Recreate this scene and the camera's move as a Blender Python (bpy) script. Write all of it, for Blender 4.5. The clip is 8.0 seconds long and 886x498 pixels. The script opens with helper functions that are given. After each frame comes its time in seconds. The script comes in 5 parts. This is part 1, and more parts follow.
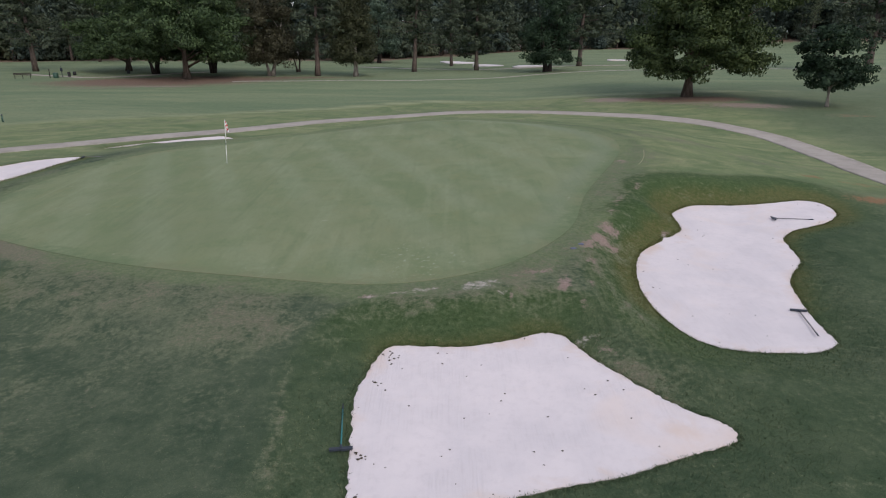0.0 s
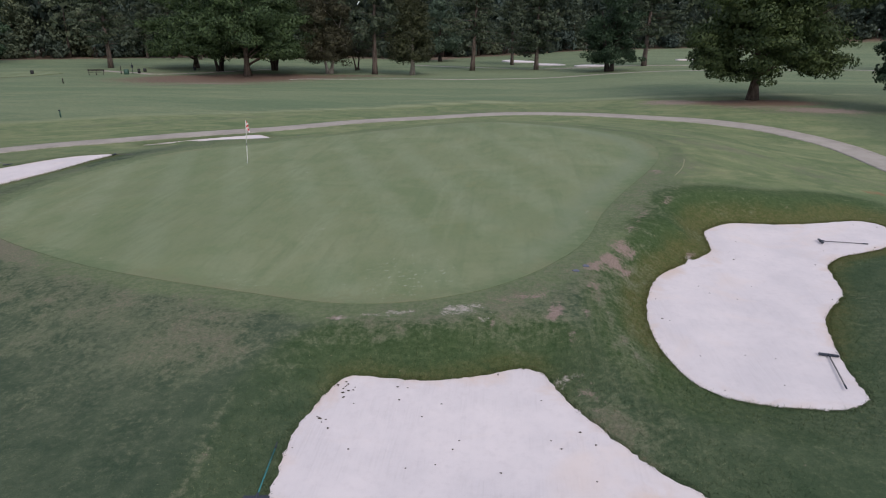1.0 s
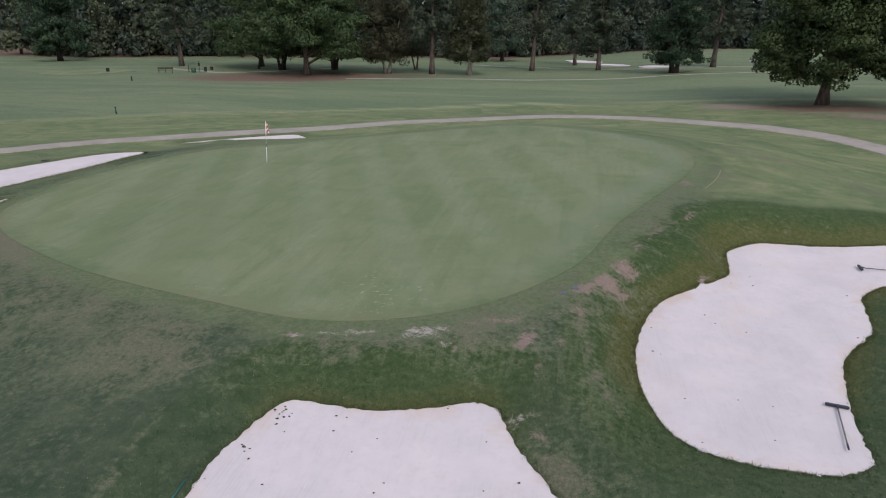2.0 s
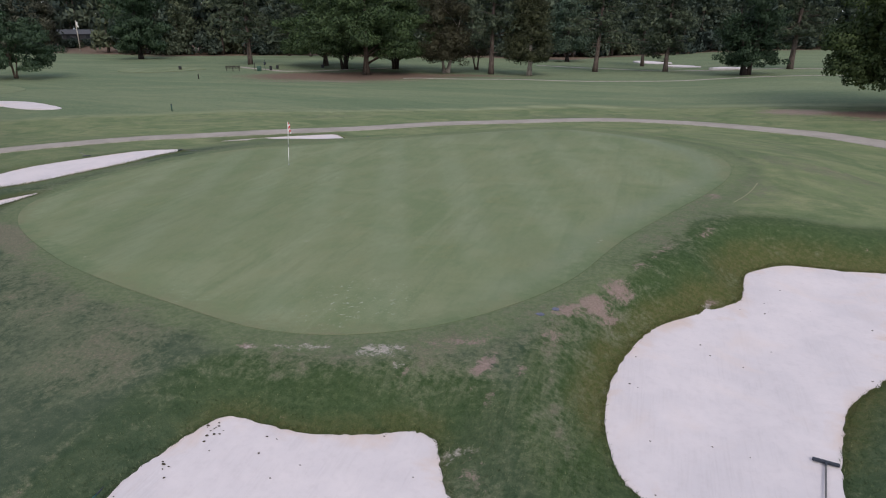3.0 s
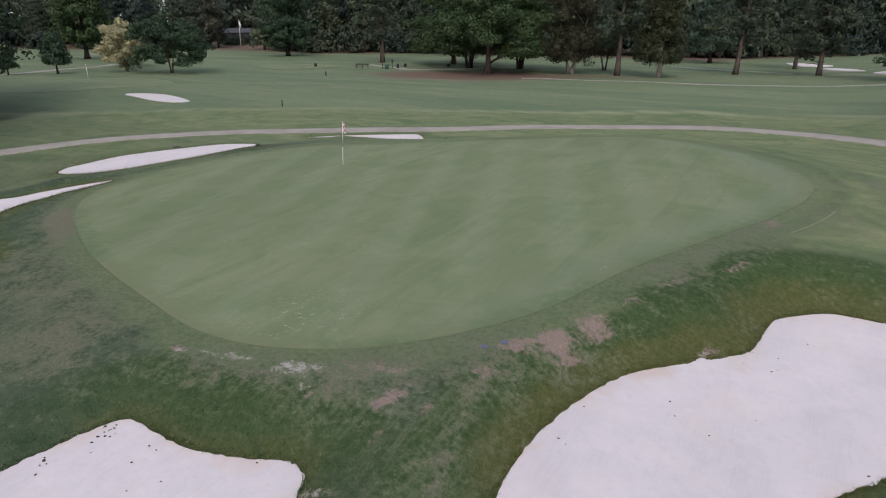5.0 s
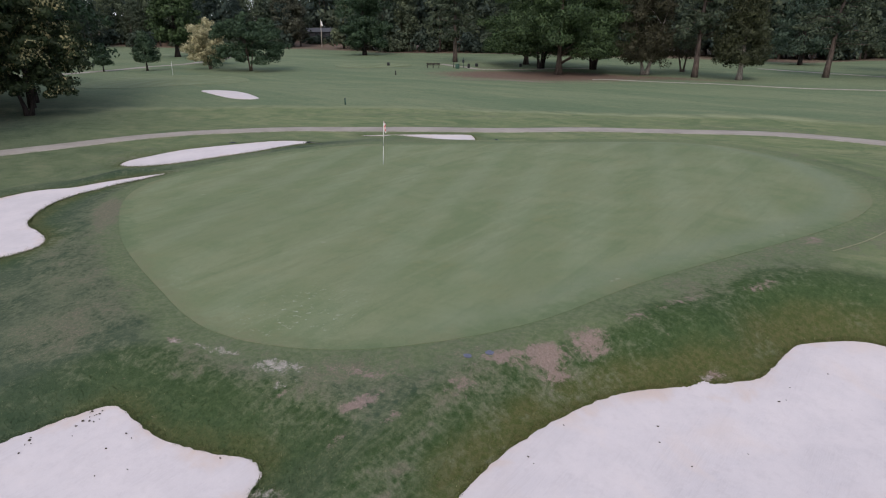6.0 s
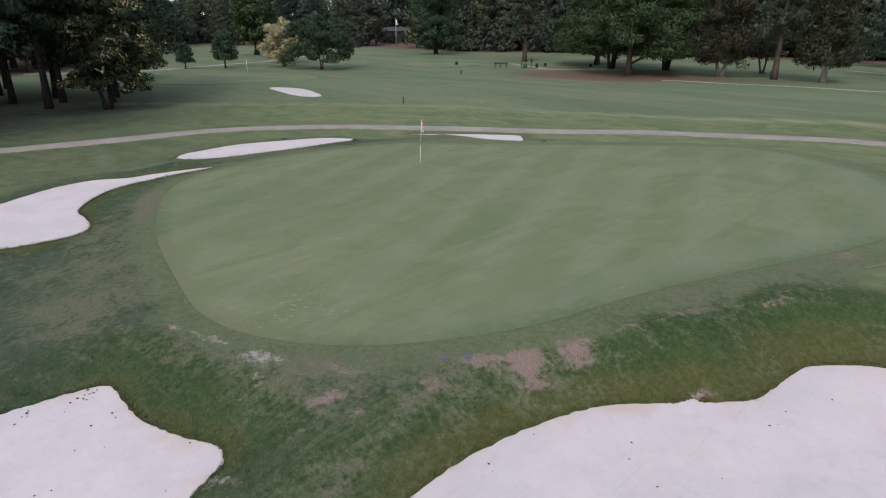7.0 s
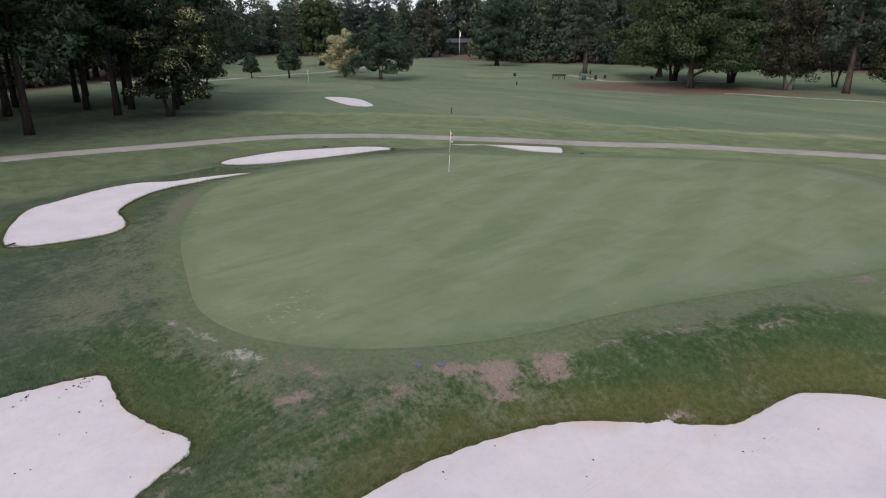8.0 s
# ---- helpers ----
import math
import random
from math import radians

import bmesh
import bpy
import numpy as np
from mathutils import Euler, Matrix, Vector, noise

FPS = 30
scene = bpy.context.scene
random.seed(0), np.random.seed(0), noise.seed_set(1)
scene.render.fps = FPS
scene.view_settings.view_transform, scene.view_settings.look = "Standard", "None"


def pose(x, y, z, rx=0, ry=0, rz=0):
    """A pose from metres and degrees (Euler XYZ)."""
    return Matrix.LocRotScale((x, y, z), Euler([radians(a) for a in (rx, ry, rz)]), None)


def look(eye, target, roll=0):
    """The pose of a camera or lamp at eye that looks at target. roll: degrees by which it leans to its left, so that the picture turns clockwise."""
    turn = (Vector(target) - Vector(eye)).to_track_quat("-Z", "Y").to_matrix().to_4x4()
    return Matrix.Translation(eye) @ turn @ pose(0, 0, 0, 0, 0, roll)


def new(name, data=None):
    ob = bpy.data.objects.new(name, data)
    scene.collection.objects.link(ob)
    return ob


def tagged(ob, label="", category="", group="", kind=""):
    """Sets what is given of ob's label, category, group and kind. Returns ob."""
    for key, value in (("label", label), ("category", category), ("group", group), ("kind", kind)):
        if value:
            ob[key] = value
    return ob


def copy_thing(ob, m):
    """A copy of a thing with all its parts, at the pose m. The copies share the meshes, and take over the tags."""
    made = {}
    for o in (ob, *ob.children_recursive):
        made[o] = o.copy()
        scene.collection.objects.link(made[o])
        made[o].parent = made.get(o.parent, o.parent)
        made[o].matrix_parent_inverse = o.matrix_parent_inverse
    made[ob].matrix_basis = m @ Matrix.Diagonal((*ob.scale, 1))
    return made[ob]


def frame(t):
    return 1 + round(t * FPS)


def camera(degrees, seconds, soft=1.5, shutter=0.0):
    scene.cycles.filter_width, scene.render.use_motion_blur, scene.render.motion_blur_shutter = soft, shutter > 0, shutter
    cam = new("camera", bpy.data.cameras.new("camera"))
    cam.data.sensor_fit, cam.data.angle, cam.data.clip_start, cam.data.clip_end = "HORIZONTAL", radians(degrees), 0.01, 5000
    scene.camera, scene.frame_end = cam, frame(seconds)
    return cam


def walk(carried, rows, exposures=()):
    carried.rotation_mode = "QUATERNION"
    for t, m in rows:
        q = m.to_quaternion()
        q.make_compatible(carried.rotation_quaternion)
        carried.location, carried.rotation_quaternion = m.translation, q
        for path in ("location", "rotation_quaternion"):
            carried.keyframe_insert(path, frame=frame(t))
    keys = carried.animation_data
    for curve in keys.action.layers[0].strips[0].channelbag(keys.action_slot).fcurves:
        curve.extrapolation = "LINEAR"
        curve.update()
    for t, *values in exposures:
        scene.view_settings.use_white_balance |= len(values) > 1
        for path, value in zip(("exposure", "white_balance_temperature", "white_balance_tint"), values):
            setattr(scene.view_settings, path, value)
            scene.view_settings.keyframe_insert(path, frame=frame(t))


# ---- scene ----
cam = camera(69.6, 8.0, soft=1.1)
METRES, EYE, TILT, LEAN, TURN = 19.0, 8.0, 3.8, 0.0, 0.0
ROWS = [
    (0.0, 0.0, 0.0, 0.0, 0.0, -22.63, -0.0),
    (0.5, 0.0572, 0.0477, -0.0018, 3.17, -22.72, 0.18),
    (1.0, 0.1162, 0.0935, -0.0041, 6.01, -22.76, 0.37),
    (1.5, 0.1763, 0.1372, -0.0058, 9.0, -22.77, 0.58),
    (3.0, 0.349, 0.2656, -0.011, 18.42, -22.69, 1.19),
    (3.5, 0.4023, 0.3076, -0.0122, 21.45, -22.66, 1.38),
    (4.0, 0.4528, 0.3492, -0.0142, 24.49, -22.6, 1.56),
    (4.5, 0.4997, 0.3898, -0.0163, 27.74, -22.53, 1.77),
    (6.0, 0.6174, 0.5006, -0.0211, 38.08, -22.22, 2.33),
    (6.5, 0.6554, 0.5361, -0.0229, 41.57, -22.11, 2.49),
    (7.0, 0.693, 0.5714, -0.0245, 44.75, -22.0, 2.64),
    (7.5, 0.7298, 0.6058, -0.0269, 47.57, -21.55, 2.76),
    (8.0, 0.7661, 0.6401, -0.0289, 50.55, -20.79, 2.89),
]
walk(cam, [(t, pose(0, 0, EYE, TILT, LEAN, TURN) @ pose(METRES * x, METRES * y, METRES * z, 90 + pitch, roll, yaw)) for t, x, y, z, yaw, pitch, roll in ROWS],
     exposures=[(0.0, 0.0), (8.0, 0.0)])

# ---- world and light: a dull, soft evening sky ----
SUN_EL, SUN_AZ = 42.0, 150.0
world = bpy.data.worlds.new("sky")
scene.world = world
world.use_nodes = True
wn = world.node_tree
sky = wn.nodes.new("ShaderNodeTexSky")
sky.sky_type = "NISHITA"
sky.sun_disc = False
sky.sun_elevation = radians(SUN_EL)
sky.sun_rotation = radians(SUN_AZ)
sky.dust_density = 1.5
sky.ozone_density = 1.0
soft_sky = wn.nodes.new("ShaderNodeHueSaturation")
soft_sky.inputs["Saturation"].default_value = 0.7
wn.links.new(sky.outputs[0], soft_sky.inputs["Color"])
veil = wn.nodes.new("ShaderNodeMix")
veil.data_type = "RGBA"
veil.inputs[0].default_value = 0.6
veil.inputs[7].default_value = (3.1, 3.3, 4.1, 1.0)
wn.links.new(soft_sky.outputs[0], veil.inputs[6])
wn.links.new(veil.outputs[2], wn.nodes["Background"].inputs[0])
wn.nodes["Background"].inputs[1].default_value = 0.212
sun = new("sun", bpy.data.lights.new("sun", "SUN"))
sun.data.energy = 1.5
sun.data.angle = radians(25)
sun.data.color = (1.0, 0.90, 0.80)
az, el = radians(SUN_AZ), radians(SUN_EL)
sun.matrix_world = look((math.sin(az) * 60 * math.cos(el), math.cos(az) * 60 * math.cos(el), 60 * math.sin(el)), (0, 0, 0))


# ---- the plan: outlines and the lie of the land ----
def smooth(a, b, v):
    u = np.clip((np.asarray(v, float) - a) / (b - a), 0, 1)
    return u * u * (3 - 2 * u)


def spline(points, closed=True, steps=8):
    """A smooth curve through the points of a plan."""
    p = np.array(points, float)
    n = len(p)
    out = []
    for i in range(n if closed else n - 1):
        if closed:
            a, b, c, d = (p[(i + k) % n] for k in (-1, 0, 1, 2))
        else:
            a, b, c, d = (p[min(max(i + k, 0), n - 1)] for k in (-1, 0, 1, 2))
        for s in range(steps):
            t = s / steps
            out.append(0.5 * (2 * b + (c - a) * t + (2 * a - 5 * b + 4 * c - d) * t * t + (3 * b - a - 3 * c + d) * t ** 3))
    if not closed:
        out.append(p[-1])
    return np.array(out)


def gap(x, y, line, closed=True, reach=16.0):
    """Distance from a curve; below zero inside a closed one."""
    x, y = np.asarray(x, float), np.asarray(y, float)
    flat = np.stack([x.ravel(), y.ravel()], 1)
    far = np.full(len(flat), reach)
    lo, hi = line.min(0) - reach, line.max(0) + reach
    near = np.where(((flat > lo) & (flat < hi)).all(1))[0]
    a = line
    b = np.roll(line, -1, 0) if closed else line[1:]
    a = a if closed else line[:-1]
    ab = b - a
    ll = (ab ** 2).sum(1) + 1e-12
    for k in range(0, len(near), 2000):
        q = flat[near[k:k + 2000]]
        px, py = q[:, :1] - a[None, :, 0], q[:, 1:] - a[None, :, 1]
        t = np.clip((px * ab[:, 0] + py * ab[:, 1]) / ll, 0, 1)
        d = np.sqrt(((px - t * ab[:, 0]) ** 2 + (py - t * ab[:, 1]) ** 2).min(1))
        if closed:
            over = (py < 0) != (q[:, 1:] < b[None, :, 1])
            xs = py * (ab[:, 0] / np.where(ab[:, 1] == 0, 1e-9, ab[:, 1]))
            d = np.where((over & (px < xs)).sum(1) % 2 == 1, -d, d)
        far[near[k:k + 2000]] = np.minimum(d, reach)
    return far.reshape(x.shape)


GREEN = spline([(9.9, 35.7), (9.0, 32.9), (7.5, 29.6), (5.9, 25.9), (4.8, 22.4), (3.4, 20.1), (1.8, 18.5), (0.0, 17.6), (-1.6, 17.3), (-3.1, 17.4),
                (-5.2, 17.9), (-8.6, 18.8), (-12.0, 20.0), (-16.6, 22.4), (-19.2, 25.0), (-20.0, 28.6), (-19.3, 33.2), (-17.0, 37.4),
                (-12.6, 40.2), (-8.0, 43.4), (-3.5, 47.2), (-0.2, 48.4), (2.8, 47.9), (6.2, 45.6), (8.6, 42.3), (10.0, 38.6)])
# outline, then level of its rim (at x, y = 0, 0; per metre east; per metre north), width of its grass bank
BUNKERS = {
    "front": ([(-1.41, 14.43), (-0.63, 14.54), (0.66, 14.54), (1.69, 14.82), (2.31, 15.1), (2.7, 15.2), (3.16, 15.0), (3.53, 14.25), (3.98, 13.5), (4.70, 12.55),
               (5.15, 12.01), (5.86, 11.43), (6.0, 11.07), (5.7, 10.76), (4.54, 10.35), (3.33, 9.88), (2.23, 9.6), (1.17, 9.33), (0.16, 9.09), (-0.82, 8.9), (-1.39, 8.83),
               (-1.67, 9.1), (-1.75, 9.5), (-1.84, 10.56), (-1.91, 11.43), (-1.97, 12.43), (-1.81, 13.21)], (-0.44, 0, 0.06), 2.0),
    "right": ([(9.84, 26.4), (10.49, 27.16), (11.3, 27.68), (12.82, 27.68), (14.17, 27.86), (15.67, 28.31), (16.55, 28.45), (17.15, 27.9), (16.95, 26.5), (15.92, 25.32),
               (14.71, 24.6), (13.78, 24.1), (13.05, 23.24), (12.84, 22.5), (12.6, 21.33), (12.37, 20.75), (11.62, 19.77), (11.13, 18.94), (10.66, 17.2), (10.47, 15.95),
               (10.42, 15.24), (10.2, 14.9), (9.65, 14.62), (8.82, 14.56), (7.78, 14.65), (7.04, 14.97), (6.58, 15.56), (6.27, 16.72), (6.18, 18.07), (6.37, 19.53),
               (6.82, 21.05), (7.34, 22.0), (8.11, 22.8), (8.36, 23.08), (8.48, 23.42), (8.70, 23.40), (9.08, 23.78), (9.47, 24.25), (9.64, 25.0)], (-0.21, 0, 0.03), 1.9),
    "left": ([(-15.2, 14.0), (-17.73, 14.42), (-20.68, 15.56), (-21.52, 16.89), (-22.75, 19.23), (-22.86, 21.11), (-21.95, 22.6), (-21.81, 23.7), (-21.48, 25.04),
              (-20.85, 26.8), (-20.7, 25.6), (-20.75, 24.31), (-20.6, 23.0), (-20.4, 21.78), (-19.52, 20.35), (-17.55, 18.81), (-15.75, 18.58), (-14.42, 18.27),
              (-13.89, 17.6), (-13.87, 16.62), (-14.11, 15.45), (-14.5, 14.5)], (-0.03, 0, 0.03), 1.5),
    "upper_left": ([(-26.4, 27.1), (-27.3, 28.0), (-27.4, 29.4), (-27.2, 31.8), (-25.6, 34.3), (-24.6, 35.7), (-23.3, 36.8), (-21.3, 37.2), (-21.7, 35.6),
                    (-22.1, 33.7), (-22.9, 31.3), (-23.8, 29.0), (-25.1, 27.5)], (-0.032, 0.026, 0.043), 1.5),
    "back": ([(-23.6, 44.4), (-22.3, 45.9), (-20.8, 47.3), (-19.0, 48.7), (-17.5, 49.7), (-16.7, 49.4), (-15.6, 48.0), (-16.6, 47.2), (-18.2, 46.7), (-20.0, 46.5), (-21.2, 46.3), (-22.5, 45.1)], (0.3, 0, 0), 1.3),
}
# low grass ridges behind the two bunkers west of the green
RIDGES = [(spline([(-28.6, 28.6), (-28.4, 32.0), (-26.6, 35.2), (-24.4, 38.0)], False, 6), 0.42), (spline([(-24.2, 19.0), (-24.4, 21.4), (-23.4, 23.4), (-23.0, 25.6)], False, 6), 0.34)]
# a pale mowing line in the fairway beyond the path
MOWN = spline([(-62, 34), (-50, 46), (-37.5, 56.8), (-22.6, 64.8), (-12.5, 69.0), (0, 74.6), (14, 76.2), (40, 76)], False, 8)
FAR_RIM = spline([(-62.2, 55.0), (-60.9, 56.8), (-57.4, 57.2), (-51.2, 55.2), (-50.4, 53.9), (-52.6, 53.0), (-57.3, 53.7)])
RIMS = {k: spline(v[0]) for k, v in BUNKERS.items()}
# distant sand on the next hole: middle, half length, half width, turn
FAR_SAND = [((3.7, 170.7), 4.8, 1.9, -13), ((10.3, 153.6), 4.6, 1.3, -35), ((18.0, 140.0), 3.6, 1.0, -22), ((42.0, 158.5), 3.2, 0.8, 0)]
PATH = spline([(-52.0, -60.0), (-40.0, -24.0), (-36.9, 2.0), (-37.3, 16.2), (-37.3, 23.2), (-36.8, 31.6), (-35.4, 35.9), (-32.9, 39.7), (-29.9, 43.4), (-25.0, 46.5), (-18.0, 52.1),
               (-9.8, 58.9), (0.0, 63.9), (9.2, 63.9), (16.4, 60.2), (20.2, 56.7), (22.9, 53.2), (24.8, 47.8), (24.4, 39.6), (23.8, 34.0), (24.0, 26.0), (26.0, 12.0), (31.0, -10.0), (44.0, -60.0)], False, 10)


def green_level(x, y):
    return 1.05 + 0.025 * x + 0.031 * (y - 17)


def lie(x, y):
    """The land without green and bunkers."""
    x, y = np.asarray(x, float), np.asarray(y, float)
    z = 0.3 + 0.10 * np.sin(x * 0.13 + 1) * np.sin(y * 0.11) + 0.06 * np.sin(x * 0.31) * np.cos(y * 0.27 + 2)
    z = z + 1.1 * smooth(4, 30, x) * smooth(42, 70, y)
    z = z + 0.45 * np.exp(-((x - 17) ** 2 + (y - 30) ** 2) / 60)
    z = z + 2.6 * smooth(60, 220, x) * smooth(80, 260, y)
    z = z + 0.6 * np.exp(-((x + 76) ** 2 / 160 + (y - 60) ** 2 / 60)) + 0.28 * np.exp(-((x + 56) ** 2 / 120 + (y - 55) ** 2 / 60))
    z = z + 4.0 * smooth(285, 350, np.hypot(x - 7, y - 6))
    return z


def land_level(x, y):
    """The land with the green's mound, before the bunkers are cut."""
    x, y = np.asarray(x, float), np.asarray(y, float)
    g = gap(x, y, GREEN)
    reach = 8 + 4 * smooth(4, 12, x) + 3 * smooth(36, 46, y) * smooth(-10, -2, x) - 4 * smooth(4, 12, -x) * (1 - smooth(21, 28, y))
    w = 1 - smooth(0, 1, (g - 0.5) / reach)
    z = lie(x, y) * (1 - w) + (green_level(x, y) - 0.35 * smooth(40, 48.5, y) * smooth(-3, 0.5, g)) * w
    for ridge, high in RIDGES:
        z = z + high * np.exp(-(gap(x, y, ridge, False, 4.0) / 1.3) ** 2)
    z = z + 0.15 * np.exp(-((x + 20.7) ** 2 / 1.2 + (y - 45.0) ** 2 / 0.8))
    z = z + 0.16 * np.exp(-((x + 17.5) ** 2 / 8 + (y - 42.0) ** 2 / 3))
    return z


def ground_level(x, y):
    """Height of the turf; under sand it lies a little below the sand."""
    x, y = np.asarray(x, float), np.asarray(y, float)
    z = land_level(x, y)
    for name, (_, (c, a, b), bank) in BUNKERS.items():
        d = gap(x, y, RIMS[name], reach=3.0)
        rim = c + a * x + b * y
        u = smooth(-0.12, 1, np.clip(d / bank, -0.12, 1))
        z = np.where(d < bank, rim - 0.02 + (z - rim + 0.02) * u, z)
        z = np.where(d < 0, rim - 0.03 - 0.3 * smooth(0, 0.7, -d), z)
    return z


def sand_level(name, x, y):
    _, (c, a, b), _ = BUNKERS[name]
    d = -gap(x, y, RIMS[name])
    return c + a * x + b * y - 0.10 * smooth(0.3, 3.0, d) + 0.012 * np.sin(3.1 * x + y) * np.sin(2.3 * y) * smooth(0.1, 1.0, d)


def at(x, y):
    return float(ground_level(np.array([x]), np.array([y]))[0])


# ---- materials ----
def rgb(c):
    return (*c, 1.0)


class Nodes:
    """A material and short ways to add nodes to it."""

    def __init__(self, name, rough=0.9, gloss=0.2):
        self.mat = bpy.data.materials.new(name)
        self.mat.use_nodes = True
        self.tree = self.mat.node_tree
        self.bsdf = self.tree.nodes["Principled BSDF"]
        self.bsdf.inputs["Roughness"].default_value = rough
        self.bsdf.inputs["Specular IOR Level"].default_value = gloss
        self.where = self.add("ShaderNodeTexCoord").outputs["Object"]

    def add(self, kind, **inputs):
        n = self.tree.nodes.new(kind)
        return n

    def link(self, a, b):
        self.tree.links.new(a, b)

    def scaled(self, sx, sy, sz, turn=0.0):
        n = self.add("ShaderNodeMapping")
        n.inputs["Scale"].default_value = (sx, sy, sz)
        n.inputs["Rotation"].default_value = (0, 0, radians(turn))
        self.link(self.where, n.inputs["Vector"])
        return n.outputs[0]

    def noise(self, scale, detail=3.0, rough=0.55, vector=None, warp=0.0):
        n = self.add("ShaderNodeTexNoise")
        n.inputs["Scale"].default_value = scale
        n.inputs["Detail"].default_value = detail
        n.inputs["Roughness"].default_value = rough
        n.inputs["Distortion"].default_value = warp
        self.link(vector if vector is not None else self.where, n.inputs["Vector"])
        return n.outputs["Fac"]

    def attribute(self, name):
        n = self.add("ShaderNodeAttribute")
        n.attribute_name = name
        return n.outputs["Fac"]

    def ramp(self, value, lo, hi, a=0.0, b=1.0):
        n = self.add("ShaderNodeMapRange")
        n.interpolation_type = "SMOOTHSTEP"
        for key, v in (("From Min", lo), ("From Max", hi), ("To Min", a), ("To Max", b)):
            n.inputs[key].default_value = v
        self.link(value, n.inputs["Value"])
        return n.outputs[0]

    def math(self, op, a, b):
        n = self.add("ShaderNodeMath")
        n.operation = op
        for k, v in enumerate((a, b)):
            if isinstance(v, (int, float)):
                n.inputs[k].default_value = v
            else:
                self.link(v, n.inputs[k])
        return n.outputs[0]

    def mix(self, fac, a, b, mode="MIX"):
        n = self.add("ShaderNodeMix")
        n.data_type = "RGBA"
        n.blend_type = mode
        for key, v in ((0, fac), (6, a), (7, b)):
            if isinstance(v, tuple):
                n.inputs[key].default_value = rgb(v)
            elif isinstance(v, (int, float)):
                n.inputs[key].default_value = v
            else:
                self.link(v, n.inputs[key])
        return n.outputs[2]

    def done(self, colour, height=None, strength=0.3, distance=0.02):
        if isinstance(colour, tuple):
            self.bsdf.inputs["Base Color"].default_value = rgb(colour)
        else:
            self.link(colour, self.bsdf.inputs["Base Color"])
        if height is not None:
            b = self.add("ShaderNodeBump")
            b.inputs["Strength"].default_value = strength
            b.inputs["Distance"].default_value = distance
            self.link(height, b.inputs["Height"])
            self.link(b.outputs[0], self.bsdf.inputs["Normal"])
        return self.mat

    def island(self):
        return self.add("ShaderNodeNewGeometry").outputs["Random Per Island"]


# base colours of the turf
LUSH, MID, PALE, STRAW = (0.044, 0.069, 0.042), (0.088, 0.112, 0.070), (0.142, 0.156, 0.104), (0.205, 0.182, 0.134)
SOIL, CLAY, WHITE_SAND, MULCH = (0.325, 0.236, 0.216), (0.30, 0.15, 0.085), (0.54, 0.48, 0.45), (0.200, 0.118, 0.100)
SAND = (0.67, 0.608, 0.615)


